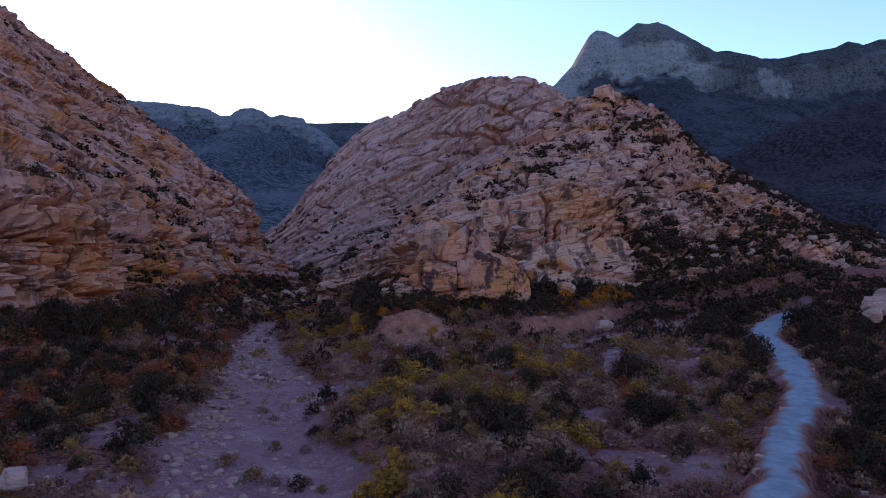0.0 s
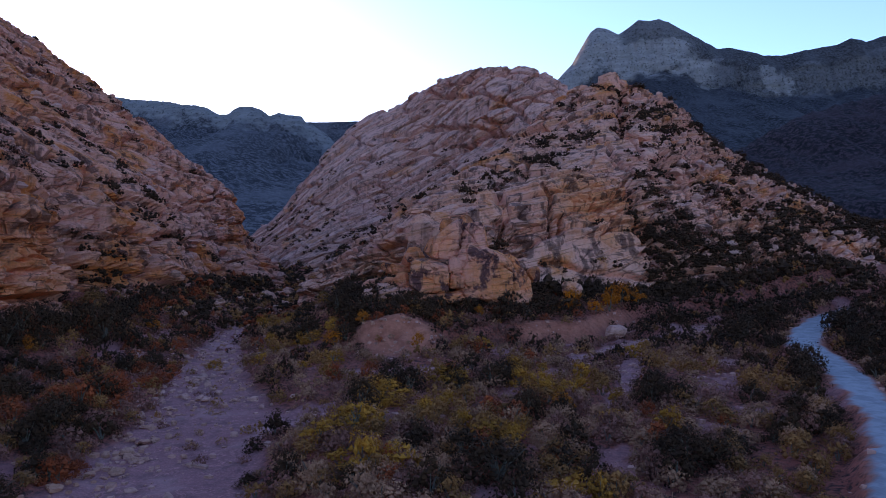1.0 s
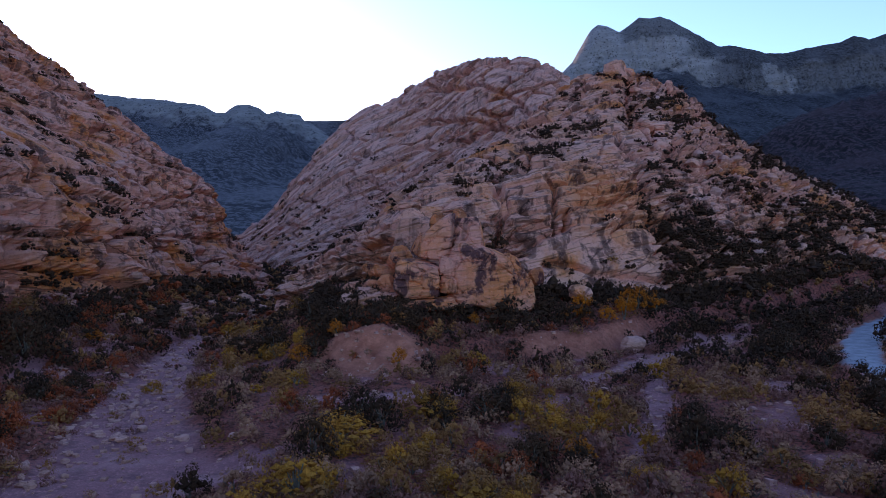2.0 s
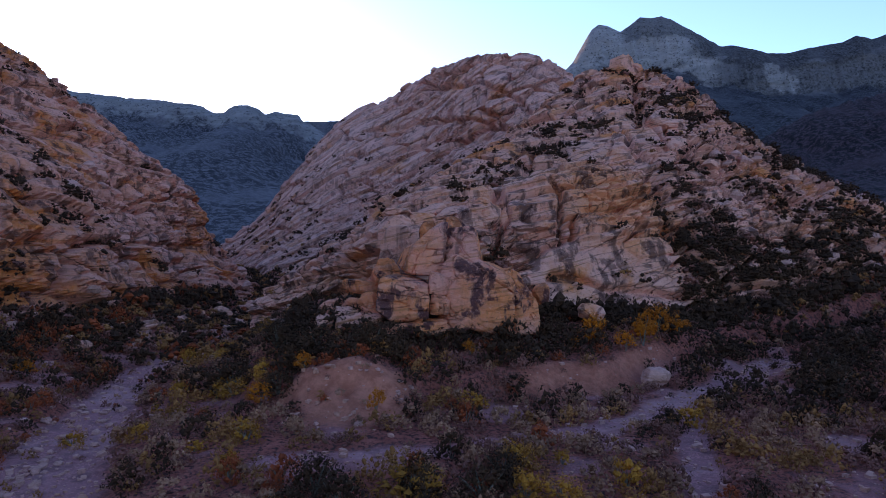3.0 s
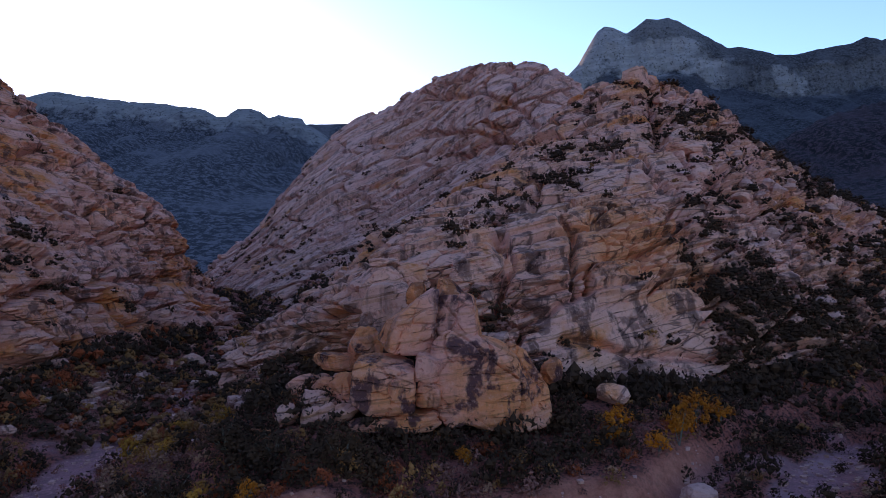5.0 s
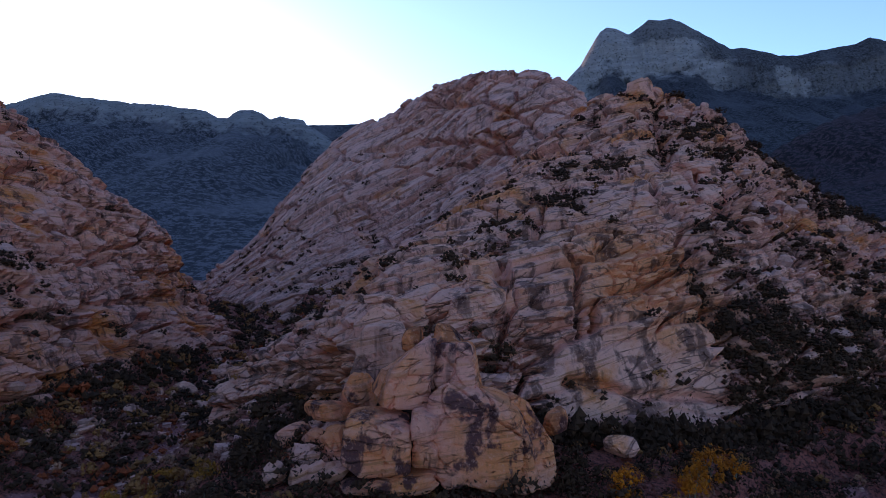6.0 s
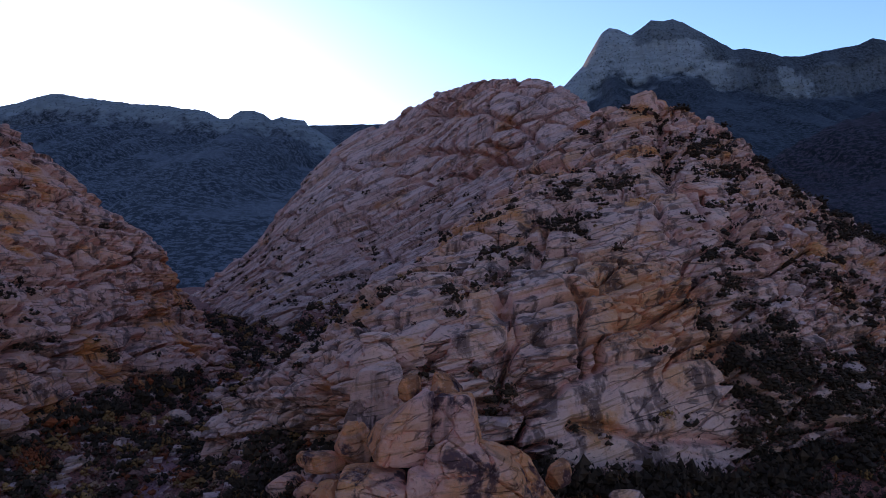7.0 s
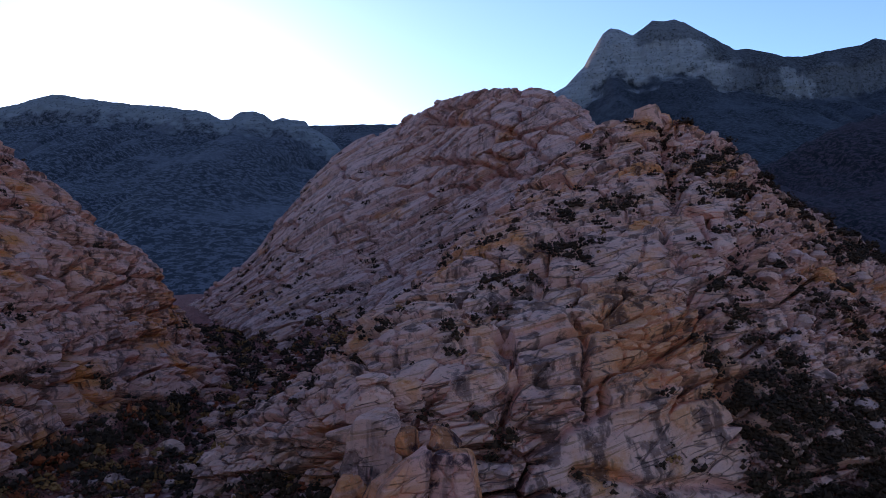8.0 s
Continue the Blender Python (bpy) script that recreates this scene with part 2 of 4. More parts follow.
def grid_mesh(name, P, material, floats=None, flat=False):
    """A mesh from a grid of places, with named numbers on its points."""
    nu, nv = P.shape[:2]
    me = bpy.data.meshes.new(name)
    me.vertices.add(nu * nv)
    me.vertices.foreach_set("co", P.reshape(-1))
    i = np.arange(nu * nv).reshape(nu, nv)
    quads = np.stack([i[:-1, :-1], i[1:, :-1], i[1:, 1:], i[:-1, 1:]], -1).reshape(-1, 4)
    me.loops.add(quads.size)
    me.loops.foreach_set("vertex_index", quads.reshape(-1))
    me.polygons.add(len(quads))
    me.polygons.foreach_set("loop_start", np.arange(0, quads.size, 4))
    me.update(calc_edges=True)
    me.polygons.foreach_set("use_smooth", np.full(len(quads), not flat))
    for key, values in (floats or {}).items():
        me.attributes.new(key, "FLOAT", "POINT").data.foreach_set("value", np.ascontiguousarray(values, np.float32).reshape(-1))
    me.materials.append(material)
    return me


def grid_normals(P):
    du, dv = np.gradient(P, axis=0), np.gradient(P, axis=1)
    n = np.cross(du, dv)
    n /= np.linalg.norm(n, axis=2, keepdims=True) + 1e-9
    return n


def along(line, t):
    """Distance from points to a polyline of (x, y, ...), and the line's other values where it is nearest."""
    x, y = t
    line = np.array(line, float)
    best = np.full(x.shape, 1e9)
    extra = [np.zeros(x.shape) for _ in range(line.shape[1] - 2)]
    side = np.zeros(x.shape)
    for p, q in zip(line[:-1], line[1:]):
        d = q[:2] - p[:2]
        f = np.clip(((x - p[0]) * d[0] + (y - p[1]) * d[1]) / (d @ d), 0, 1)
        ex, ey = x - p[0] - f * d[0], y - p[1] - f * d[1]
        dist = np.hypot(ex, ey)
        near = dist < best
        best = np.where(near, dist, best)
        side = np.where(near, np.sign(d[0] * ey - d[1] * ex), side)
        for k, e in enumerate(extra):
            extra[k] = np.where(near, p[2 + k] + f * (q[2 + k] - p[2 + k]), e)
    return (best, side, *extra)


# ---- the valley floor ----
# wash: x, y, half width, bed height
WASH = [(-8, 5, 5, -0.3), (-8.3, 30, 4.6, 0.0), (-11.8, 42, 4.4, 0.05), (-14, 54, 4.0, 0.15), (-17.5, 65, 3.0, 0.3), (-20.5, 75, 2.2, 0.5), (-24.5, 92, 2.0, 0.7),
        (-23.5, 115, 1.6, 1.0), (-30, 141, 1.7, 1.3), (-36, 175, 1.8, 2.6), (-46, 215, 2.0, 4.0), (-70, 270, 2.0, 6.0)]
SIDE_WASH = [(-6, 65.5, 0.9, 1.0), (3.5, 67.5, 1.1, 1.1), (10, 70.5, 1.0, 1.15), (15.5, 73.5, 1.2, 1.2), (20, 78, 1.3, 1.3), (26, 85, 1.3, 1.4), (33, 92.5, 1.6, 1.45), (38, 95.5, 0.8, 1.7)]
RILL = [(11, 52, 0.5, 0.9), (14.5, 60, 0.7, 0.95), (17.3, 68, 0.9, 1.1), (19, 76, 1.0, 1.25)]
ROAD = [(5, 8, 0.8, 1.9), (12.6, 26, 0.72, 2.0), (18.1, 36, 0.76, 2.0), (24.6, 46, 0.85, 2.0), (29.5, 57.5, 1.1, 2.1), (31.2, 64, 1.25, 2.3), (33.2, 71, 1.15, 2.6), (38, 79, 1.2, 2.8), (43.5, 86.5, 1.2, 3.1), (50, 93, 1.1, 3.4), (62, 101, 1.1, 4.0)]
BANK = [(-22, 150, 4.0), (-16, 105, 3.2), (-14, 88, 2.6), (-12, 79, 1.2), (-6.5, 75.6, 1.6), (-1, 75.6, 1.7), (4, 79.5, 1.5), (11, 80.5, 2.0), (17, 84.0, 1.9), (23, 90, 2.2), (31, 98, 2.0), (48, 106, 2.0), (80, 118, 1.0)]


def valley(x, y, detail=True):
    """Ground height and the masks of gravel, road and bare earth."""
    z = 1.0 + 0.010 * (y - 50) + 0.35 * rough(x / 13, y / 13, x * 0, 3, 5)
    z = z + 0.02 * np.clip(x - 10, 0, 30) + 4.0 * step(x, 33, 62)
    z = z + 4.6 * step(-x, 24 + 0.06 * (y - 60), 42) * (0.75 + 0.25 * lumps(x / 6, y / 6, x * 0, 8))
    # terrace below the hill
    d, side, rise = along(BANK, (x, y))
    inside = np.where(side > 0, d, -d) + 0.9 * lumps(x / 3.1, y / 3.1, x * 0, 3)
    terrace = rise * step(inside, -1.3, 1.6) + 0.11 * np.clip(inside, 0, 40)
    heap = np.hypot((x + 3.4) / 4.8, (y - 77.0) / 5.4) + 0.26 * rough(x / 2.2, y / 2.2, x * 0, 3, 13) + 0.12 * np.abs(lumps(x / 0.8, y / 5, x * 0, 14))
    z = z + terrace + 1.65 * np.clip(1.05 - heap, 0, 0.8) * step(rough(x / 0.7, y / 1.5, x * 0, 2, 15), -2.2, 0.4)
    bare = step(inside, -2.4, -0.6) * step(-inside, -2.2, -0.6) * step(y, 70, 72) * step(-y, -92, -86) * step(rise, 1.5, 2.2)
    bare = bare * step(lumps(x / 4, y / 4, x * 0, 12) + 0.5, 0.0, 0.4) * step(x, 0, 3)
    bare = np.maximum(bare, step(-heap, -1.12, -0.9) * step(-y, -78.4, -77.0))
    washed = np.zeros(x.shape)
    for line, depth in ((WASH, 1.0), (SIDE_WASH, 0.8), (RILL, 0.6)):
        d, side, half, bed = along(line, (x, y))
        d = d + 0.9 * half ** 0.5 * 0.5 * rough(x / 3, y / 3, x * 0, 3, 21)
        k = step(-d, -half * 1.9 - 0.3, -half * 0.75)
        z = z * (1 - k) + bed * k
        washed = np.maximum(washed, step(-d, -half * 1.25, -half * 0.85) * (1 - 0.8 * step(y, 100, 130)))
    fork = np.hypot((x + 7.5) / 3.9, (y - 53) / 2.3) + 0.3 * lumps(x / 2, y / 2, x * 0, 9)
    washed = np.maximum(washed, step(-fork, -1.2, -0.8))
    patchy = 0.7 * step(rough(x / 3.2, y / 3.2, x * 0, 3, 31), 0.42, 0.62) * step(-np.abs(y - 60), -60, -30)
    washed = np.maximum(washed, patchy * step(-inside, -0.5, 1.5))
    washed = washed * (1 - step(-heap, -1.15, -0.95))
    d, side, half, bed = along(ROAD, (x, y))
    d = d + 0.32 * rough(x / 2.1, y / 2.1, x * 0, 4, 41)
    k = step(-d, -half * 2.2, -half)
    z = z * (1 - k) + (bed + 0.012 * rough(x / 0.8, y / 0.8, x * 0, 2, 4)) * k
    road = step(-d, -half * 1.15, -half * 0.9)
    bare = np.maximum(bare, step(-d, -half * 1.7, -half * 1.1) * 0.55)
    if detail:
        z = z + 0.09 * rough(x / 1.3, y / 1.3, x * 0, 4, 2) * (1 - road) + 0.05 * washed * np.abs(lumps(x / 0.55, y / 0.55, x * 0, 6))
    far = np.maximum(np.hypot(x, y - 100) - 400, 0)
    return z + far * 0.01, washed, road, bare


def spread(inner_low, inner_high, fine, reach):
    core = np.arange(inner_low, inner_high, fine)
    out = [fine * 1.2]
    while sum(out) < reach:
        out.append(out[-1] * 1.13)
    out = np.cumsum(out)
    return np.concatenate([inner_low - out[::-1], core, core[-1] + out])


gx, gy = np.meshgrid(spread(-46, 62, 0.45, 3200), spread(20, 120, 0.45, 3200), indexing="ij")
gz, g_wash, g_road, g_bare = valley(gx, gy)
ground = new("ground", grid_mesh("ground", np.stack([gx, gy, gz], -1), SOIL, {"wash": g_wash, "road": g_road, "bare": g_bare}))
tagged(ground, "dry desert valley floor with gravel washes and a pale dirt track", "ground", kind="structure")


# ---- rock masses lofted through long profile lines ----
def loft(stations, lines, count_u, count_v, axis="x", soften=1.0):
    """A sheet through lines that run along the axis: each line gives (across, height) at every station."""
    s = np.array(stations, float)
    u = np.linspace(s[0], s[-1], count_u)
    kernel = np.hanning(int(count_u / len(s) * soften) | 1)
    kernel /= kernel.sum()

    def eased(values):
        v = np.interp(u, s, values)
        pad = len(kernel) // 2
        return np.convolve(np.pad(v, pad, "edge"), kernel, "valid")

    across = np.stack([eased([p[0] for p in line]) for line in lines], 1)
    height = np.stack([eased([p[1] for p in line]) for line in lines], 1)
    P = np.zeros((count_u, count_v, 3))
    for i in range(count_u):
        length = np.concatenate([[0], np.cumsum(np.hypot(np.diff(across[i]), np.diff(height[i])))])
        n_back = count_v // 12
        weight = np.concatenate([np.linspace(0, 1, count_v - n_back) ** 1.2 * length[-2], np.linspace(length[-2], length[-1], n_back + 1)[1:]])
        a, h = np.interp(weight, length, across[i]), np.interp(weight, length, height[i])
        P[i, :, 0], P[i, :, 1] = (u[i], a) if axis == "x" else (a, u[i])
        P[i, :, 2] = h
    return P


def weather(P, tilt, big=1.0, bed=1.0, block=1.0, seed=0, flip=1.0, scale=1.0, rubble=None, calm=None, carve=None):
    """Turn a smooth sheet into bedded, jointed, worn rock. rubble: where it breaks up small; calm: where it stays a smooth slab; carve: depth of clefts and hollows."""
    N = grid_normals(P) * flip
    x, y, z = P[..., 0], P[..., 1], P[..., 2]
    broken = rubble(x, y, z) if rubble else np.zeros(x.shape)
    keep = 1 - 0.93 * calm(x, y, z) if calm else np.ones(x.shape)
    d = big * 1.9 * rough(x / 19, y / 19, z / 19, 3, seed)
    if carve:
        d = d - carve(x, y, z)
    x, y, z = x / scale, y / scale, z / scale
    warp = 1.3 * rough(x / 26, y / 26, z / 26, 2, seed + 9) + 0.16 * lumps(x / 5, y / 5, z / 5, seed + 4)
    s = x * tilt[0] + y * tilt[1] + z * tilt[2] + warp
    massive = step(rough(x / 13, y / 13, s / 8, 2, seed + 31), -0.45, 0.12) * (1 - broken)
    wx = x + 0.8 * rough(x / 5, y / 5, z / 5, 2, seed + 21)
    wy = y + 0.8 * rough(x / 5, y / 5, z / 5, 2, seed + 23)
    # great rounded masses parted by deep joints
    edge, pick = blocks(wx / 9.5, wy / 9.5, s / 4.0, seed)
    e = block * (1.9 * (pick - 0.5) + 0.45 * (1 - (1 - np.clip(edge / 0.25, 0, 1)) ** 2) - 2.4 * (1 - step(edge, 0.015, 0.075)))
    # blocks within them, more where the rock is broken
    edge, pick = blocks(wx / 3.3, wy / 3.3, s / 1.35, seed + 1)
    part_up = block * (0.16 + 0.65 * (1 - massive) + 0.35 * broken)
    e += part_up * (0.9 * (pick - 0.5) + 0.18 * (1 - (1 - np.clip(edge / 0.25, 0, 1)) ** 2) - 1.2 * (1 - step(edge, 0.03, 0.11)))
    edge, pick = blocks(wx / 1.3, wy / 1.3, s / 0.75, seed + 2)
    e += block * (0.12 * (1 - massive) + 0.75 * broken) * (1.0 * (pick - 0.5) - 0.7 * (1 - step(edge, 0.04, 0.16)))
    # ledges: every bed juts out over the one below and wears back upwards
    for size, depth, reach in ((2.5, 1.8, 9.0), (0.95, 0.75, 5.0), (0.5, 0.28, 3.5)):
        q = s / size + 0.2 * lumps(x / 7, y / 7, z / 7, seed + 12)
        i = np.floor(q)
        f = q - i
        proud = step(lumps(x / reach + 3.7 * i, y / reach, 1.3 * i, seed + 14), -0.35, 0.35) * (0.4 + 0.8 * hashed(i + seed * 13, i * 0 + 7, i * 0))
        e += bed * (1 - 0.6 * broken) * depth * proud * ((1 - 0.75 * f ** 0.8) * step(f, 0.0, 0.05) - 0.45)
    e += 0.07 * rough(x / 0.9, y / 0.9, z / 0.7, 2, seed + 17)
    N = N * (1.0, 1.0, 0.6)
    return P + N * (d + e * keep * scale)[..., None]


def cleft(u, w, line, wide, deep):
    """Depth of a narrow cleft that runs along a line in the plane of u and w."""
    return deep * np.exp(-(along(line, (u, w))[0] / wide) ** 2)


def hollow(u, w, spots_in):
    """Depth of low hollows under jutting beds: centre, half width, half height, depth."""
    return sum(deep * np.exp(-((u - cu) / ru) ** 4 - ((w - cw - 0.08 * (u - cu)) / rw) ** 2) for cu, cw, ru, rw, deep in spots_in)


def front_carving(x, y, z):
    """The dark cleft below the crest boulder, gullies, joints and the hollows under the orange ledges."""
    u = x + 0.5 * rough(x / 3, y / 3, z / 3, 2, 81)
    w = z + 0.4 * rough(x / 3, y / 3, z / 3, 2, 83)
    cut = 0
    for line, wide, deep in (([(47.5, 54), (46.3, 50.9), (42.2, 43), (39.3, 37.5), (36, 33.5)], 1.1, 3.8), ([(34, 46), (30.3, 43.3), (26.5, 39.5), (22, 39)], 1.2, 2.4),
                             ([(13, 25), (15.5, 27.4), (20.3, 28.2), (22, 25.6)], 0.9, 1.9), ([(7, 19), (9.4, 20.9), (11.5, 22.7), (14, 22.5)], 0.8, 1.8),
                             ([(9.8, 17.4), (8.4, 14.5), (9.1, 13.1), (12.5, 11.3)], 0.8, 2.0), ([(32, 21.5), (31, 16), (30.8, 13.3), (31.8, 11)], 1.0, 2.6),
                             ([(16.6, 19.5), (16.9, 16), (16.5, 13)], 0.35, 1.8), ([(13.4, 11.4), (15.3, 12.4), (20, 13.7), (30.4, 14.1)], 0.3, 1.3), ([(14.5, 8.8), (21.9, 7.7), (30, 6.9)], 0.45, 1.4),
                             ([(20.5, 24.4), (25, 24.0), (31, 25.4), (36, 25)], 0.35, 1.3), ([(32, 31.5), (31.6, 27), (33, 24)], 0.4, 1.6), ([(37, 31), (36.4, 26.5), (40, 23.5)], 0.45, 1.6)):
        cut = cut + cleft(u, w, line, wide, deep)
    cut = cut + hollow(u, w, ((20.5, 20.2, 2.4, 0.8, 2.8), (22.2, 16.3, 3.2, 0.5, 2.2), (26.2, 18.9, 2.8, 0.35, 1.7), (12.6, 14.7, 2.0, 0.5, 1.2), (13.8, 13.4, 2.6, 0.3, 1.5), (29, 16.2, 1.8, 0.4, 1.4), (24, 14.6, 3.0, 0.3, 1.2)))
    return cut * step(-y, -200, -192)


def dome_carving(x, y, z):
    """Curved joints that run round the dome and the rust-stained cleft up its flank."""
    u = x + 0.9 * rough(x / 6, y / 6, z / 6, 2, 91)
    w = z + 0.9 * rough(x / 6, y / 6, z / 6, 2, 93)
    cut = 0
    for line, wide, deep in (([(4, 69), (16, 70.5), (25, 67.5), (31, 60.5)], 0.7, 2.2), ([(-18, 63), (-1.5, 66.4), (11, 62.7), (21, 56.6), (29, 48)], 0.8, 2.4), ([(-24, 53), (-5, 53), (6, 51.8), (17, 46)], 0.8, 2.2),
                             ([(-30, 18), (-20, 25), (-11, 31.6), (-1, 37.7), (12, 44), (22, 50)], 1.0, 2.8), ([(-42, 26), (-28, 35), (-14, 42), (2, 46)], 0.9, 2.2), ([(-20, 16), (-8, 24), (4, 31), (16, 38)], 0.9, 2.2), ([(14, 64), (15.5, 56), (13, 48)], 0.5, 1.6)):
        cut = cut + cleft(u, w, line, wide, deep)
    return cut


def front_slabs(x, y, z):
    """Where the hill stays a smooth slab: the streaked one at its foot and the broad ones half-way up."""
    foot = step(x, 11, 13.5) * step(-x, -32, -29) * step(-z, -13.6, -12.6) * step(-y, -113, -110)
    high = 0.8 * np.maximum(step(-np.hypot((x - 25.5) / 5.5, (z - 27.3 - 0.1 * (x - 25)) / 2.2), -1.1, -0.8), step(-np.hypot((x - 35.8) / 4.6, (z - 28.6) / 1.8), -1.1, -0.8))
    return np.maximum(foot, high)


def left_carving(x, y, z):
    """The cliff at the mouth of the valley: an overhung foot below a rounded lip, a shelf above it, and the shaded alcove behind its corner."""
    w = z + 0.5 * rough(x / 4, y / 4, z / 4, 2, 85)
    v = y + 1.0 * rough(x / 4, y / 4, z / 4, 2, 87)
    near = step(-v, -83, -80.5) * step(v, 30, 40)
    cut = near * (1.5 * step(-w, -14.2, -13.4) * step(w, 3, 6) - 0.9 * np.exp(-((w - 15.0) / 0.9) ** 4) + 1.3 * np.exp(-((w - 17.2) / 0.7) ** 2))
    cut = cut + 5.0 * step(v, 82, 84.5) * step(-v, -106, -97) * step(-w, -24, -17)
    for line, wide, deep in (([(108, 4), (110, 14), (116, 22)], 0.9, 2.0), ([(128, 4), (131, 14), (136, 24)], 1.0, 2.2), ([(146, 3), (150, 14), (152, 26)], 1.1, 2.4), ([(66, 5), (66.5, 13)], 0.35, 1.2), ([(73, 4), (72, 13)], 0.35, 1.2),
                             ([(100, 20), (120, 21.5), (150, 20)], 0.6, 1.6), ([(104, 12.5), (125, 13.5), (160, 12)], 0.5, 1.6)):
        cut = cut + cleft(v, w, line, wide, deep)
    return cut * step(x, -75, -66)


FRONT_X = (-22, -14, -6, 2, 10, 20, 30, 40, 52, 66, 82, 100, 118)
FRONT = [
    [(116, 1), (110, 1), (104, 2), (102, 3), (101, 3), (103, 3), (106, 3), (109, 3), (112, 3), (117, 3), (125, 3), (137, 3), (148, 2)],
    [(118, 3), (112, 4), (106, 6), (104, 8), (103, 8), (104.5, 7), (107.5, 6.5), (110, 6.5), (113, 6.5), (118, 6.5), (126, 6.5), (139, 6), (150, 3)],
    [(119, 5), (115, 8), (110, 12), (109, 16), (107.5, 15.3), (108, 13.4), (111, 12.6), (116, 12), (121, 12), (127, 11.5), (137, 11), (146, 9), (155, 4)],
    [(126, 6), (122, 10), (120, 14), (118, 18.8), (119, 20), (116.5, 21), (121, 20.5), (124, 20.2), (131, 21.2), (139, 18.5), (145, 15), (152, 10), (160, 5)],
    [(134, 6), (130, 10), (130, 16), (135, 23), (142, 27.5), (139, 28.5), (135, 28), (133, 28.4), (141, 27), (152, 25), (153, 19), (158, 11.5), (164, 6)],
    [(140, 5), (140, 9), (145, 14), (152, 22), (160, 30), (163, 34.5), (165, 38), (168, 43.5), (168, 42.5), (163, 31), (162, 23), (165, 12.5), (168, 6)],
    [(150, 4), (150, 6), (160, 11), (175, 21), (188, 31), (190, 40), (190, 49), (188, 53), (186, 53.2), (181, 40), (174, 26), (172, 13), (174, 6)],
    [(160, 1), (165, 2), (190, 4), (210, 10), (225, 14), (228, 15), (228, 15), (228, 15), (226, 14), (215, 10), (200, 8), (190, 3), (185, 1)],
]
DOME_X = (-90, -75, -60, -45, -30, -15, 0, 15, 30, 45, 62, 80)
DOME = [
    [(272, 1), (260, 1), (236, 1), (208, 1), (202, 3), (198, 6), (188, 9), (184, 12), (184, 15), (186, 15), (190, 8), (195, 2)],
    [(280, 3), (266, 5), (242, 7), (214, 8), (210, 11), (207, 16), (197, 19), (193, 25), (192, 30), (196, 30), (196, 20), (200, 6)],
    [(286, 4), (272, 9), (262, 15), (236, 16), (228, 22), (236, 28), (232, 37), (222, 43), (216, 48), (215, 43), (215, 28), (215, 10)],
    [(292, 6), (280, 13), (276, 23), (266, 37), (259, 45), (257, 49), (249, 56), (229, 61), (225, 62), (228, 53), (228, 32), (228, 12)],
    [(300, 7), (292, 16), (294, 34), (296, 54), (294, 66.5), (288, 72), (266, 73.4), (244, 73.4), (238, 73), (240, 64), (240, 36), (240, 12)],
    [(310, 6), (305, 13), (308, 30), (310, 50), (310, 62), (305, 69), (285, 70), (262, 70), (255, 69), (255, 52), (255, 30), (252, 10)],
    [(330, 1), (340, 2), (350, 3), (350, 4), (350, 4), (345, 4), (345, 4), (335, 4), (325, 4), (315, 4), (305, 4), (290, 2)],
]
LEFT_Y = (20, 40, 60, 78, 95, 112, 128, 145, 160, 170, 185, 215, 240)
LEFT = [
    [(-52, 0), (-44, 1), (-39, 2), (-36.5, 2), (-39, 1), (-39, 1), (-39, 1), (-40, 1), (-37, 1), (-36, 1), (-38, 1), (-48, 1), (-64, 1)],
    [(-54, 4), (-46, 6), (-41, 6), (-38.5, 6.5), (-41, 6), (-41, 5.5), (-41, 5), (-42, 5), (-39, 5), (-38, 5), (-40, 4), (-50, 4), (-66, 4)],
    [(-58, 10), (-48, 13), (-42.3, 13.5), (-40, 14), (-43.2, 13), (-43.5, 13.5), (-43.2, 15), (-48, 14.5), (-46, 13), (-43, 12), (-46, 8), (-58, 6), (-70, 5)],
    [(-66, 16), (-56, 20), (-50, 20), (-46, 20.5), (-48, 20), (-48.7, 21), (-54, 23.5), (-56, 23), (-53, 23.5), (-50, 25.5), (-55, 16), (-65, 9), (-75, 7)],
    [(-80, 27), (-70, 30), (-66, 31), (-62, 31), (-62, 31), (-62, 31), (-65, 33), (-67, 34), (-66, 37), (-70, 41), (-72, 27), (-80, 14), (-85, 9)],
    [(-105, 44), (-97, 50), (-95, 54), (-93, 55), (-91, 55), (-90, 56), (-90, 58), (-91, 60), (-92, 60), (-92, 57), (-95, 42), (-100, 20), (-102, 11)],
    [(-170, 55), (-160, 70), (-150, 78), (-145, 80), (-145, 82), (-145, 84), (-145, 86), (-145, 86), (-145, 82), (-145, 74), (-140, 55), (-140, 26), (-140, 12)],
    [(-260, 20), (-260, 20), (-260, 20), (-260, 20), (-260, 20), (-260, 20), (-260, 20), (-260, 20), (-260, 20), (-260, 20), (-260, 20), (-260, 15), (-260, 5)],
]


def rock_mass(name, label, P, material, flip=1.0, **kw):
    Q = weather(P, flip=flip, **kw)
    ob = new(name, grid_mesh(name, Q if flip > 0 else Q[::-1], material, flat=True))
    tagged(ob, label, "hill", kind="structure")
    return ob, Q, grid_normals(Q) * flip


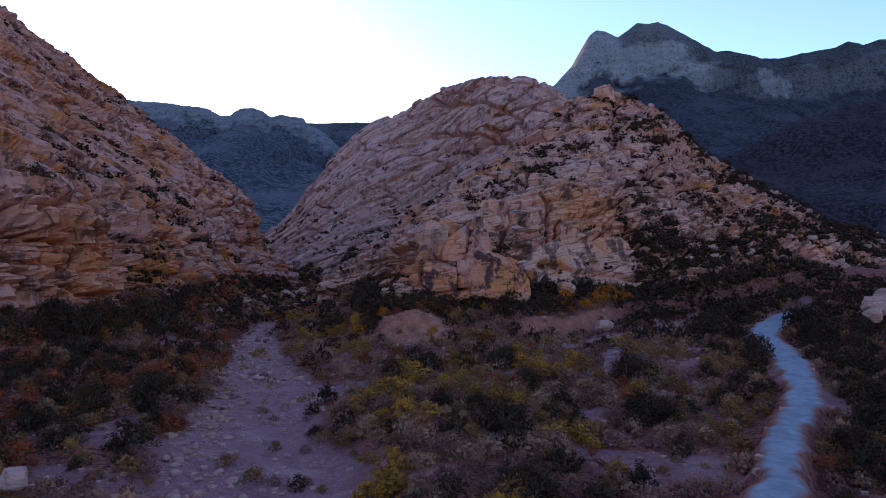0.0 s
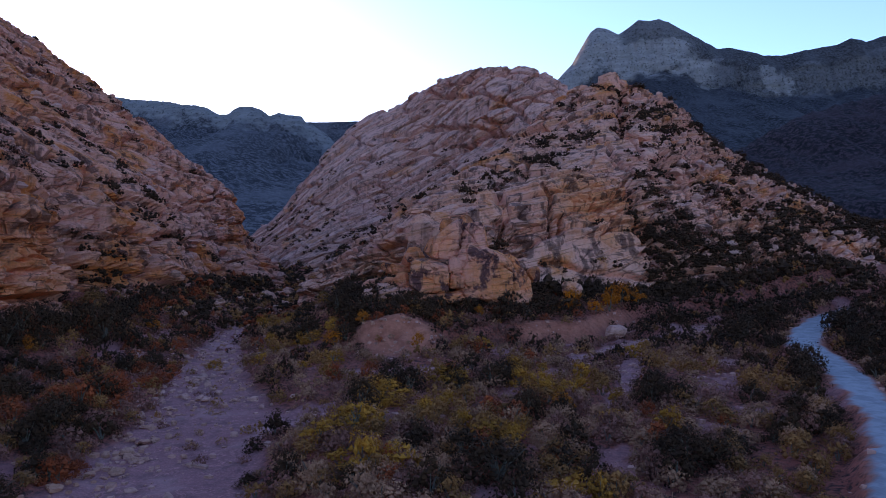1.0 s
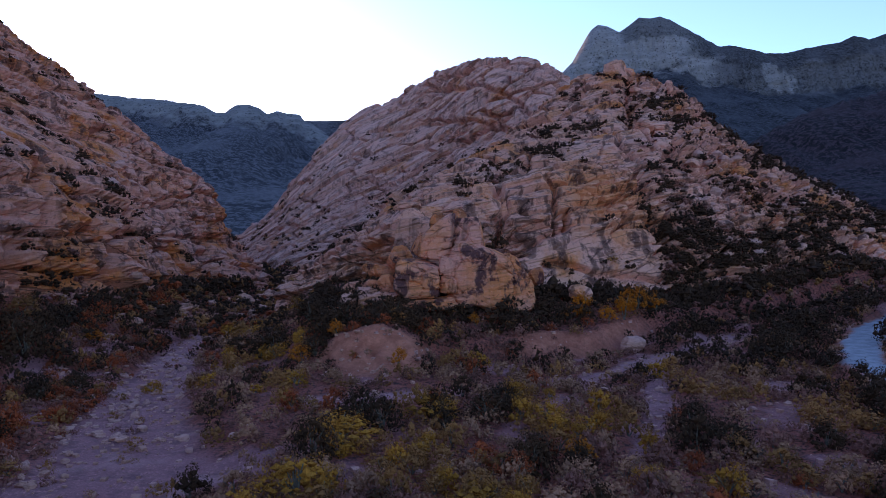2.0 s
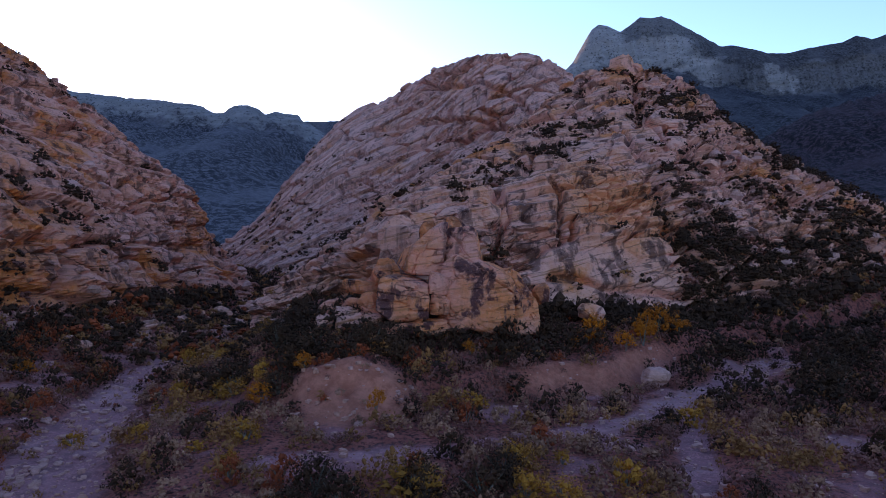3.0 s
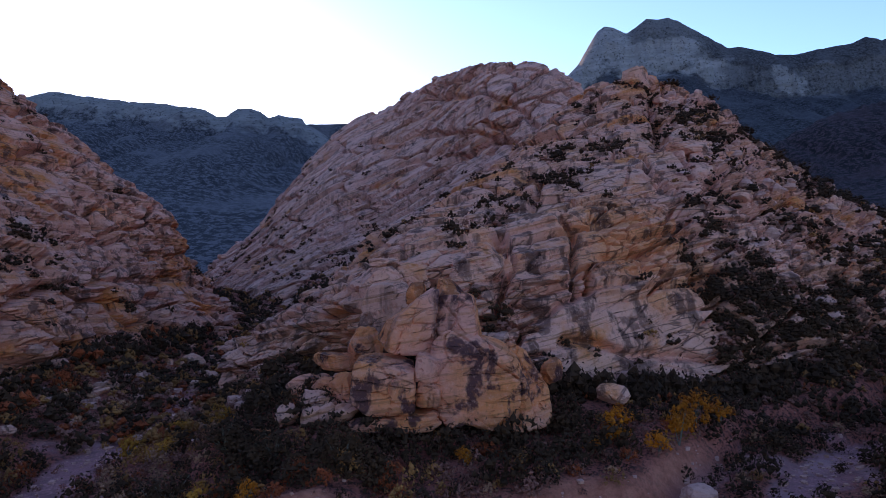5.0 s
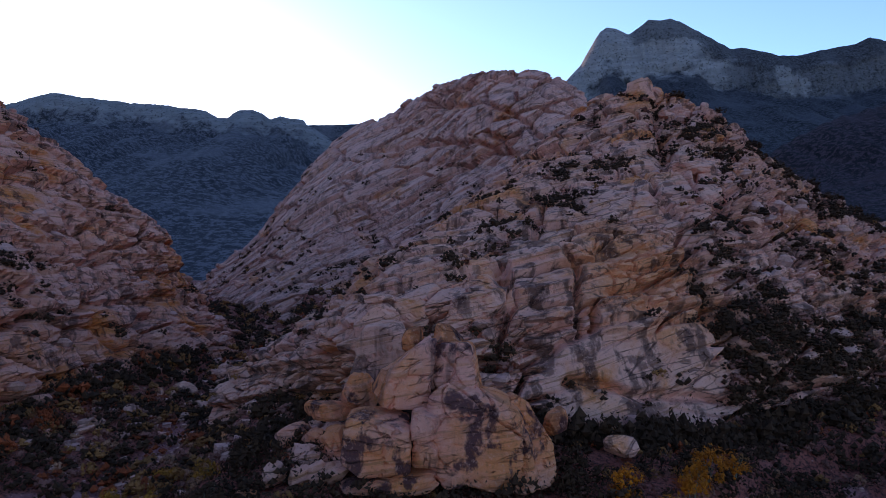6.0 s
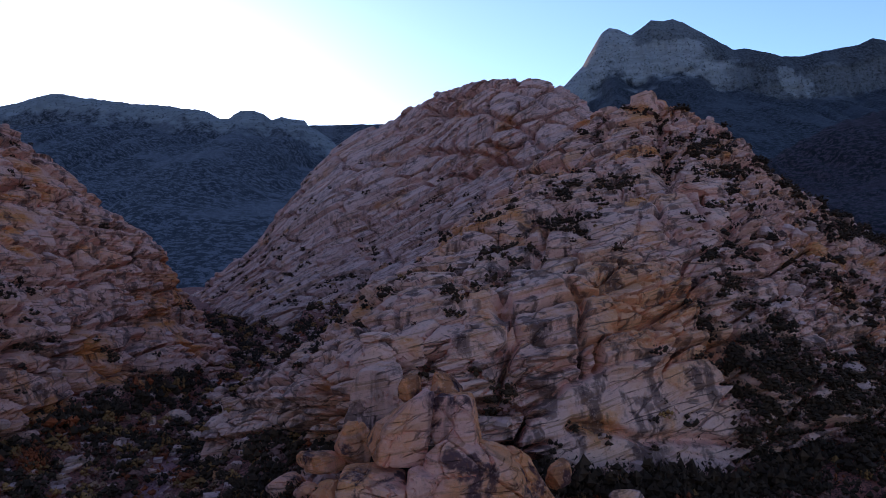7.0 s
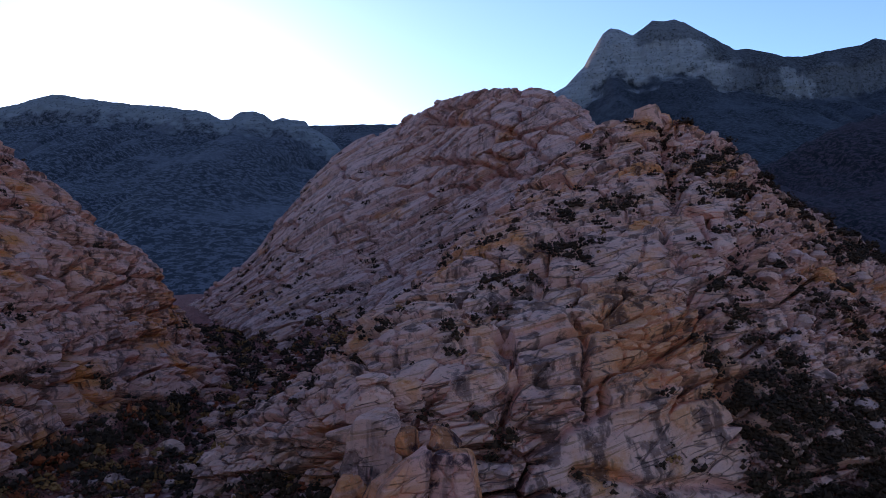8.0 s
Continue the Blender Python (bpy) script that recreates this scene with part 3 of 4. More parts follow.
front_hill, FRONT_P, FRONT_N = rock_mass("front_hill", "stepped pale sandstone hill with ledges, cracks and scattered brush", loft(FRONT_X, FRONT, 730, 540), ROCK,
                                         tilt=(-0.20, 0.10, 0.97), seed=1, rubble=lambda x, y, z: step(x + 6 * lumps(x / 9, y / 9, z / 9, 3), 38, 52),
                                         calm=front_slabs, carve=front_carving)
dome_hill, DOME_P, DOME_N = rock_mass("dome_hill", "rounded pale sandstone dome with slanting slabs", loft(DOME_X, DOME, 450, 310), ROCK_DOME,
                                      tilt=(-0.40, 0.20, 0.89), seed=2, block=0.6, big=0.6, bed=0.55, scale=1.7, carve=dome_carving)
left_hill, LEFT_P, LEFT_N = rock_mass("left_hill", "rust-stained sandstone slope with a cliff foot above the wash", loft(LEFT_Y, LEFT, 520, 350, "y"), ROCK_LEFT,
                                      tilt=(0.20, 0.12, 0.97), seed=3, flip=1.0, scale=1.1, carve=left_carving)


# ---- far mountains ----
def far_range(name, label, knots, lines, material, count_u, count_v, rugged, cliff_from, seed, seen, spur=None, fade=None, crag=0.10):
    """A range behind: crest given by (x, height); lines give (distance, share of the crest's height); columns lie closest between the two values of seen."""
    xs = np.array([k[0] for k in knots], float)
    crest = np.array([k[1] for k in knots], float)
    few = count_u // 10
    u = np.concatenate([np.linspace(xs[0], seen[0], few + 1)[:-1], np.linspace(*seen, count_u - 2 * few), np.linspace(seen[1], xs[-1], few + 1)[1:]])
    top = np.interp(u, xs, crest)
    top = top + rugged * crag * rough(u / (rugged * 0.5), u * 0, u * 0, 4, seed)
    share = np.linspace(0, 1, count_v)
    kd = np.linspace(0, 1, len(lines))
    dist = np.interp(share, kd, [l[0] for l in lines])
    part_of = np.interp(share, kd, [l[1] for l in lines])
    X = np.repeat(u[:, None], count_v, 1) * (0.55 + 0.45 * (dist / lines[-2][0]))[None, :]
    Y = np.repeat(dist[None, :], count_u, 0)
    mean = crest.mean()
    follow = step(part_of, 0.1, 0.95)[None, :]
    Z = part_of[None, :] * (mean * (1 - follow) + top[:, None] * follow)
    wander = X + rugged * 1.5 * rough(X / (rugged * 6), Y / (rugged * 6), X * 0, 2, seed + 1)
    gully = np.abs(lumps(wander / (rugged * 4), Y / (rugged * 22), X * 0, seed)) + 0.5 * np.abs(lumps(wander / (rugged * 1.6), Y / (rugged * 14), X * 0, seed + 2))
    body = step(part_of, 0.02, 0.3)[None, :] * (1 - 0.96 * step(part_of, 0.78, 1.0))[None, :]
    Z = Z - body * rugged * 1.3 * (0.7 - gully)
    flute = np.abs(lumps(X / (rugged * 0.9), Z / (rugged * 6), X * 0, seed + 8)) + 0.5 * np.abs(lumps(X / (rugged * 0.35), Z / (rugged * 3), X * 0, seed + 9))
    ledge = np.floor(Z / (rugged * 0.55) + 0.8 * lumps(X / (rugged * 7), Y / (rugged * 7), X * 0, seed + 6))
    Y = Y + rugged * (0.45 * flute + 0.18 * hashed(ledge, np.floor(X / (rugged * 5) + ledge * 0.37), ledge * 0 + seed)) * step(part_of, 0.3, 0.75)[None, :] * step(-part_of, -1.0, -0.9)[None, :]
    Z = Z + body * rugged * 0.07 * rough(X / (rugged * 0.3), Y / (rugged * 0.4), X * 0, 3, seed + 2)
    cliff = step(part_of[None, :] + 0.045 * rough(X / (rugged * 2.5), Z / rugged, X * 0, 2, seed + 4) + 0.05 * rough(X / (rugged * 0.5), Z / (rugged * 0.35), X * 0, 3, seed + 7), cliff_from - 0.05, cliff_from + 0.05)
    if fade:
        ragged = 30 * rough(X / 40, Z / 14, X * 0, 3, seed + 5)
        cliff = cliff * (1 - 0.7 * step(X + ragged, *fade)) * (1 - 0.6 * step(Z - top[:, None] + ragged * 0.5, -36, -28) * step(X, fade[0] - 115, fade[0] - 95))
    if spur:
        cliff = np.maximum(cliff, step(-np.hypot((X - spur[0] - 0.5 * (spur[1] - Z)) / spur[2], (Z - spur[1]) / spur[3]) + 0.3 * rough(X / 20, Z / 20, X * 0, 3, seed) + 0.25 * rough(X / 6, Z / 6, X * 0, 2, seed + 3), -1.25, -0.75) * 0.8)
    ob = new(name, grid_mesh(name, np.stack([X, Y, Z], -1), material, {"cliff": cliff}))
    return tagged(ob, label, "mountain", kind="structure")


# crest raised around x 60 to 160, unseen behind the dome, to block sun
far_range("far_ridge", "far canyon ridge with rounded tops and haze painted into its blue-grey", [(-2300, 330), (-1400, 300), (-1060, 292), (-860, 275), (-800, 285), (-737, 303), (-690, 297), (-600, 285), (-520, 279), (-453, 271), (-422, 256), (-406, 258),
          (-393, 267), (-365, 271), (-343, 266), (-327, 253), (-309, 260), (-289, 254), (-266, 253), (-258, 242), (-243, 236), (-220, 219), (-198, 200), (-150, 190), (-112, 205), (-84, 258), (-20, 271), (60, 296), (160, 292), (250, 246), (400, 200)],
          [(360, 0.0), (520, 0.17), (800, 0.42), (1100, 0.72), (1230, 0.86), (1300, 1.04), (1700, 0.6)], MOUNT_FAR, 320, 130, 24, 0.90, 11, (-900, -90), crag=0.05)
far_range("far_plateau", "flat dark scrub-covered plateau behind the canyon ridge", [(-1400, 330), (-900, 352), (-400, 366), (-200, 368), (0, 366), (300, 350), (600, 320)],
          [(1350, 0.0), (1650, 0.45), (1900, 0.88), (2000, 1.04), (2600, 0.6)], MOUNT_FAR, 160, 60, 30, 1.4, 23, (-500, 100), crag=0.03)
far_range("peak_mountain", "tall limestone peak with a pale cliff band above dark scrub", [(60, 230), (140, 276), (211, 317), (245, 353), (270, 397), (280, 412), (291, 420), (308, 418), (333, 407), (347, 417), (369, 434), (389, 432), (409, 436), (426, 430), (460, 412), (488, 397), (519, 381), (540, 383), (568, 378), (608, 368), (647, 368), (686, 378), (744, 387), (772, 400), (789, 397), (800, 393), (834, 404), (990, 402), (1300, 420), (2300, 380)],
          [(420, 0.05), (620, 0.22), (900, 0.45), (1120, 0.66), (1240, 0.79), (1262, 0.93), (1300, 1.022), (1800, 0.6)], MOUNT, 320, 150, 22, 0.80, 15, (190, 860), (610, 318, 26, 30), (440, 520), crag=0.03)
far_range("scrub_ridge", "dark purple scrub-covered hillside", [(70, 10), (130, 40), (190, 74), (228, 88), (263, 109), (325, 126), (420, 140), (560, 150), (800, 160)],
          [(240, 0.0), (330, 0.30), (396, 0.52), (460, 0.80), (520, 1.0), (760, 0.5)], MOUNT_NEAR, 240, 130, 12, 1.4, 19, (130, 420))


# ---- boulders ----
def rock_shape(cuts, squareness, seed, rugged=0.16, beds=0.0, facets=12):
    """A worn block of about unit half-size: a cube eased towards a sphere, knocked about. Returns points and quads."""
    g = np.linspace(-1, 1, cuts + 1)
    points, quads, index = [], [], {}

    def vertex(p):
        key = tuple(np.round(p, 5))
        if key not in index:
            index[key] = len(points)
            points.append(p)
        return index[key]

    for axis in range(3):
        for sign in (-1, 1):
            ids = np.zeros((cuts + 1, cuts + 1), int)
            for i in range(cuts + 1):
                for j in range(cuts + 1):
                    p = [0.0, 0.0, 0.0]
                    p[axis], p[(axis + 1) % 3], p[(axis + 2) % 3] = sign, g[i] * (1 if sign > 0 else -1), g[j]
                    ids[i, j] = vertex(p)
            for i in range(cuts):
                for j in range(cuts):
                    quads.append((ids[i, j], ids[i + 1, j], ids[i + 1, j + 1], ids[i, j + 1]))
    p = np.array(points)
    q = p / (np.abs(p) ** squareness).sum(1, keepdims=True) ** (1 / squareness)
    cut = np.random.RandomState(seed)
    for _ in range(facets):
        n = cut.normal(size=3)
        n /= np.linalg.norm(n)
        over = np.maximum(q @ n - cut.uniform(0.62, 0.95) * np.max(q @ n), 0)
        q = q - over[:, None] * n * 0.93
    x, y, z = q.T + seed * 3.7
    d = rugged * rough(x * 1.1, y * 1.1, z * 1.1, 3, seed) + rugged * 0.5 * rough(x * 3.5, y * 3.5, z * 3.5, 2, seed + 5)
    edge, pick = blocks(x * 0.75, y * 0.75, z * 0.75, seed)
    d += rugged * 0.7 * (pick - 0.5)
    if beds:
        d -= 3.0 * beds * (1 - step(edge, 0.01, 0.04))
    if beds:
        s = z * 3.1 + 0.5 * lumps(x, y, z, seed)
        d += beds * (hashed(np.floor(s), np.floor(s) * 0 + seed, np.floor(s) * 0) - 0.5 - 0.6 * np.abs(2 * (s - np.floor(s)) - 1) ** 8)
    q = q * (1 + d[:, None])
    return q, quads


def rock_mesh(name, cuts, squareness, seed, material, size=(1, 1, 1), rugged=0.16, beds=0.0, even=True, facets=12):
    q, quads = rock_shape(cuts, squareness, seed, rugged, beds, facets)
    me = bpy.data.meshes.new(name)
    me.from_pydata((q * size).tolist(), [], quads)
    me.polygons.foreach_set("use_smooth", [even] * len(quads))
    me.materials.append(material)
    return me


# the outcrop of big blocks at the foot of the hill: x, y, z, half sizes, turn, squareness, label
CRAGS = [
    (-0.5, 90.0, 7.9, 2.25, 2.1, 2.05, 3, 7.0, "square honey-coloured sandstone block with orange stains"),
    (6.2, 92.0, 8.1, 3.9, 3.1, 3.0, -4, 4.6, "massive rounded sandstone block with dark varnish patches"),
    (9.6, 92.9, 7.2, 1.9, 2.2, 2.7, 10, 3.4, "rounded pale sandstone shoulder with a long crack"),
    (2.75, 89.4, 9.2, 0.95, 1.0, 1.0, 4, 5.0, "small square block wedged between larger ones"),
    (1.35, 92.3, 12.0, 1.6, 1.7, 2.2, 16, 6.0, "tall leaning honey-coloured boulder perched on blocks"),
    (4.75, 92.9, 12.2, 1.65, 1.65, 1.9, -10, 6.0, "blocky honey-coloured boulder perched on blocks"),
    (4.2, 95.2, 14.5, 0.9, 0.9, 0.75, 20, 3.8, "small wedge-shaped boulder perched on blocks"),
    (1.6, 96.3, 13.7, 0.95, 1.0, 1.2, 0, 2.6, "round grey-tan boulder behind perched blocks"),
    (2.8, 89.3, 7.3, 0.85, 0.9, 0.9, -6, 5.0, "small orange block wedged between larger ones"),
    (0.4, 89.2, 5.3, 3.3, 1.5, 0.75, 4, 3.6, "low flat red-brown sandstone slab at the outcrop base"),
    (4.6, 89.6, 5.8, 1.3, 1.1, 0.85, 12, 3.4, "cracked red-brown block at the outcrop base"),
    (7.2, 89.6, 5.5, 1.7, 1.2, 0.95, -8, 3.6, "cracked sandstone block at the outcrop base"),
    (9.9, 90.6, 5.3, 1.4, 1.1, 0.8, 14, 3.2, "low orange-tan block at the outcrop base"),
    (-3.6, 92.6, 6.6, 1.5, 1.6, 1.5, 30, 2.6, "grey-pink rounded boulder below the outcrop"),
    (-5.6, 94.4, 6.6, 1.4, 1.2, 1.0, -20, 3.0, "flat-topped pale boulder below the outcrop"),
    (-4.9, 96.0, 8.6, 1.7, 1.3, 0.8, 15, 3.2, "pale tilted slab boulder among rocks"),
    (-7.8, 97.0, 6.4, 1.5, 1.3, 0.8, -10, 3.0, "pale slab boulder among brush"),
    (-2.6, 96.5, 9.6, 1.5, 1.6, 1.7, 10, 2.8, "worn grey boulder beside the outcrop"),
    (-7.2, 94.0, 5.4, 1.0, 0.9, 0.8, 40, 2.6, "small pale boulder in brush"),
    (-1.4, 101.5, 12.0, 2.2, 2.4, 2.6, 5, 3.2, "weathered sandstone stack behind the outcrop"),
    (-3.6, 103.0, 12.4, 1.9, 1.6, 0.75, -6, 3.0, "overhanging rounded sandstone slab on rocks"),
    (-2.2, 106.0, 14.4, 2.0, 1.8, 1.5, 8, 3.6, "layered sandstone block on a rock stack"),
    (0.7, 107.5, 14.9, 1.8, 1.7, 1.4, -12, 3.4, "layered sandstone block on a rock stack"),
    (-2.0, 106.4, 16.2, 1.5, 1.3, 0.5, 4, 3.0, "thin flat cap slab on a rock stack"),
    (6.9, 108.0, 15.6, 2.8, 2.0, 1.3, 8, 4.0, "long yellow-tan sandstone slab on a ledge"),
    (12.4, 95.6, 7.7, 0.95, 1.0, 1.3, 12, 2.4, "egg-shaped orange-tan boulder in brush"),
    (17.2, 95.0, 6.1, 1.35, 1.1, 0.9, -10, 2.6, "pale boulder in dark brush"),
    (19.7, 83.4, 2.0, 1.25, 1.0, 0.85, 20, 2.6, "brown rounded boulder at the bank"),
    (43.5, 185.2, 53.1, 3.2, 3.2, 3.3, 15, 2.4, "big pinkish boulder standing on the hill crest"),
    (47.2, 186.0, 51.9, 2.2, 2.2, 2.2, -20, 2.6, "rounded sandstone boulder on the crest"),
    (34.5, 187.0, 49.6, 2.3, 2.2, 2.0, 5, 2.4, "round boulder on the hill shoulder"),
    (15.6, 142.0, 28.6, 2.3, 2.0, 1.4, 10, 3.2, "overhanging orange-tan boulder on a ledge"),
    (38.8, 141.0, 32.0, 3.1, 2.2, 1.3, 14, 2.8, "smooth pale pod-shaped boulder on the slope"),
    (52.0, 112.0, 6.2, 4.0, 1.8, 0.9, 16, 3.0, "low white sandstone slab at the hill foot"),
    (42.0, 119.0, 13.8, 2.6, 2.0, 1.5, 20, 3.0, "pale tilted slab boulder among rocks"),
    (47.5, 122.5, 15.0, 2.8, 2.0, 1.4, -12, 3.0, "pale sandstone slab with orange underside"),
    (-8.9, 88.0, 4.7, 0.75, 0.6, 0.75, 25, 3.0, "upright white boulder in brush"),
    (44.5, 70.0, 5.6, 1.6, 1.3, 1.0, 10, 2.6, "pale pink boulder beside the track"),
    (47.5, 72.0, 6.4, 2.0, 1.5, 1.1, -15, 2.8, "pale pink boulder beside the track"),
    (42.0, 66.5, 5.0, 1.0, 0.9, 0.7, 30, 2.6, "small pale boulder beside the track"),
    (-18.0, 28.6, 1.9, 0.6, 0.6, 0.42, 10, 3.0, "flat pale boulder among brush"),
]
# the great blocks lean and narrow upwards: lean across, narrowing, slope of the top, how boxy
CHISELLED = {0: (0.02, 0.06, 0.05, 9), 1: (-0.05, 0.22, -0.20, 6), 2: (-0.10, 0.25, -0.25, 5), 3: (0, 0.05, 0.0, 8), 4: (0.30, 0.20, 0.35, 9), 5: (-0.06, 0.24, 0.10, 9), 6: (-0.20, 0.45, -0.20, 5), 8: (0, 0.05, 0, 8),
             19: (0.05, 0.15, 0.1, 6), 21: (0.05, 0.1, 0.05, 6), 22: (-0.05, 0.1, 0, 6), 24: (0.1, 0.1, 0.1, 7)}
for k, (x, y, z, a, bb, c, turn, square, label) in enumerate(CRAGS):
    fine = 44 if max(a, c) > 2.9 and y < 100 else 26 if max(a, c) > 1.4 and y < 100 else 20 if max(a, c) > 1.8 else 13
    lean, narrow, pitch, boxy = CHISELLED.get(k, (0, 0, 0, square))
    me = rock_mesh("boulder", fine, boxy, 40 + k, ROCK_BLOCK if y < 98 and -9 < x < 14 else ROCK_STONE if y < 88 else ROCK, (1, 1, 1), 0.035 if k in CHISELLED else 0.09, 0.035 if k in CHISELLED else 0.02, False, 5 if k in CHISELLED else 13)
    co = np.zeros(len(me.vertices) * 3)
    me.vertices.foreach_get("co", co)
    co = co.reshape(-1, 3)
    up = co[:, 2].copy()
    co[:, 2] += pitch * co[:, 0] * np.clip(up, 0, 1)
    co[:, :2] *= (1 - narrow * up)[:, None]
    co[:, 0] += lean * up
    me.vertices.foreach_set("co", (co * (a, bb, c)).reshape(-1))
    me.update()
    ob = new("boulder", me)
    ob.matrix_basis = pose(x, y, z, 4 * math.sin(k * 2.1), {0: 0, 1: 8, 2: 10, 4: 4, 5: 4}.get(k, 5 * math.cos(k * 1.7)), turn)
    tagged(ob, label, "boulder")

SCATTER = random.Random(7)
ROCKS = [rock_mesh("loose boulder", 5, 2.4 + 0.25 * k, 90 + k, ROCK, rugged=0.18, even=False) for k in range(8)]
STONES = [rock_mesh("stone", 3, 2.7 + 0.25 * k, 110 + k, ROCK_STONE, (1, 0.8, 0.8), rugged=0.22, even=False) for k in range(6)]


def floor_at(x, y):
    """Height of the ground sheet at a place."""
    i, j = np.searchsorted(gx[:, 0], x) - 1, np.searchsorted(gy[0], y) - 1
    u, v = (x - gx[i, 0]) / (gx[i + 1, 0] - gx[i, 0]), (y - gy[0, j]) / (gy[0, j + 1] - gy[0, j])
    return float((gz[i, j] * (1 - u) + gz[i + 1, j] * u) * (1 - v) + (gz[i, j + 1] * (1 - u) + gz[i + 1, j + 1] * u) * v)


def lay(name, mesh, x, y, z, size, label, category, group):
    ob = new(name, mesh)
    ob.matrix_basis = pose(x, y, z, SCATTER.uniform(-14, 14), SCATTER.uniform(-14, 14), SCATTER.uniform(0, 360)) @ Matrix.Diagonal((size * SCATTER.uniform(0.8, 1.3), size * SCATTER.uniform(0.8, 1.2), size * SCATTER.uniform(0.6, 0.95), 1))
    return tagged(ob, label, category, group)


def spots(P, N, count, seed, level=0.55, want=None):
    """Places on a rock sheet where loose things can rest."""
    r = np.random.RandomState(seed)
    ok = N[..., 2] > level
    if want is not None:
        ok &= r.rand(*ok.shape) < want(P[..., 0], P[..., 1], P[..., 2])
    idx = np.argwhere(ok)
    if len(idx) == 0:
        return []
    return [P[i, j] for i, j in idx[r.choice(len(idx), min(count, len(idx)), replace=False)]]


def shows(x, y, z):
    return step(-y, -200, -185) * 1.0


for p in spots(FRONT_P, FRONT_N, 150, 3, 0.5, lambda x, y, z: (0.05 + step(x, 34, 50)) * step(z, 5, 7) * shows(x, y, z)):
    lay("loose_boulder", SCATTER.choice(ROCKS), p[0], p[1], p[2] + 0.1, SCATTER.uniform(0.35, 1.25), "pale loose sandstone boulder on the slope", "boulder", "boulders on the hill")
for p in spots(LEFT_P, LEFT_N, 40, 4, 0.5, lambda x, y, z: step(-z, -30, -22) * step(z, 4, 6)):
    lay("loose_boulder", SCATTER.choice(ROCKS), p[0], p[1], p[2] + 0.1, SCATTER.uniform(0.4, 1.2), "pale loose sandstone boulder on the slope", "boulder", "boulders on the hill")
for p in spots(DOME_P, DOME_N, 30, 5, 0.5, lambda x, y, z: step(-z, -34, -26) * step(z, 6, 8)):
    lay("loose_boulder", SCATTER.choice(ROCKS), p[0], p[1], p[2] + 0.1, SCATTER.uniform(0.6, 1.8), "pale loose sandstone boulder on the slope", "boulder", "boulders on the hill")
made = 0
while made < 75:
    x, y = SCATTER.uniform(-36, -6), SCATTER.uniform(96, 215)
    if abs(x - np.interp(y, [92, 115, 141, 175, 215], [-24.5, -23.5, -30, -36, -46])) > 11:
        continue
    s = SCATTER.uniform(0.3, 1.4) * (0.6 if y < 120 else 1)
    lay("loose_boulder", SCATTER.choice(ROCKS), x, y, floor_at(x, y) + 0.15 * s, s, "pale loose boulder in the canyon mouth", "boulder", "boulders in the canyon")
    made += 1

for k in range(16):
    x, y, s = SCATTER.uniform(-9.5, -3.2), SCATTER.uniform(89.5, 98.5), SCATTER.uniform(0.7, 1.35)
    lay("loose_boulder", SCATTER.choice(ROCKS), x, y, floor_at(x, y) + 0.55 * s, s, "pale broken boulder beside the sandstone outcrop", "boulder", "boulders beside the outcrop")

for k in range(16):
    x, y = SCATTER.uniform(-7.0, 0.4), SCATTER.uniform(71.5, 77.0)
    lay("stone", SCATTER.choice(STONES), x, y, floor_at(x, y) + 0.03, SCATTER.uniform(0.10, 0.30), "pale stone on the bare earth mound", "stone", "stones on the mound")

# stones in the wash, the nearest ones singly
made = 0
while made < 300:
    y = SCATTER.uniform(30, 80)
    line = np.interp(y, [5, 30, 42, 54, 65, 75, 92], [-8, -8.3, -11.8, -14, -17.5, -20.5, -24.5])
    x = line + (SCATTER.gauss(-3.3, 1.1) if y < 58 and SCATTER.random() < 0.75 else SCATTER.gauss(-0.6, 2.2))
    if abs(x - line) > 5.5:
        continue
    s = 0.08 + 0.27 * SCATTER.random() ** 2.4
    lay("stone", SCATTER.choice(STONES), x, y, floor_at(x, y) + 0.32 * s, s, "rounded pale stone on wash gravel", "stone", "stones in the wash")
    made += 1


# ---- plants ----
def leaves(r, count, clumps, wide, tall, size, low=0.15, lean=0.0):
    """Leaf sprays as small pointed blades gathered in clumps over a dome. Returns points (count, 3, 3)."""
    a, h = r.uniform(0, 2 * np.pi, clumps), r.uniform(-0.15, 1.0, clumps)
    rad = np.sqrt(np.clip(1 - h ** 2, 0, 1)) * r.uniform(0.55, 1.0, clumps)
    hub = np.stack([np.cos(a) * rad * wide, np.sin(a) * rad * wide, low * tall + (1 - low) * tall * np.clip(h, 0, 1) * r.uniform(0.7, 1.05, clumps)], 1)
    bulk = r.uniform(0.20, 0.40, clumps) * wide
    pick = r.randint(0, clumps, count)
    ball = r.normal(size=(count, 3))
    ball /= np.linalg.norm(ball, axis=1, keepdims=True)
    at = hub[pick] + ball * r.uniform(0.6, 1.0, (count, 1)) * bulk[pick][:, None] * (1, 1, 0.8)
    at[:, 2] = np.maximum(at[:, 2], 0.03)
    face = ball * 0.8 + at / wide * 0.5 + (0, 0, 0.25) + 0.45 * r.normal(size=(count, 3))
    u = np.cross(face, r.normal(size=(count, 3))) + (0, 0, 0.5 * lean)
    u /= np.linalg.norm(u, axis=1, keepdims=True)
    v = np.cross(face, u)
    v /= np.linalg.norm(v, axis=1, keepdims=True)
    s = size * r.uniform(0.6, 1.4, (count, 1))
    return np.stack([at - u * s * 0.8 - v * s * 0.5, at - u * s * 0.4 + v * s * 0.55, at + u * s * 1.1], 1)


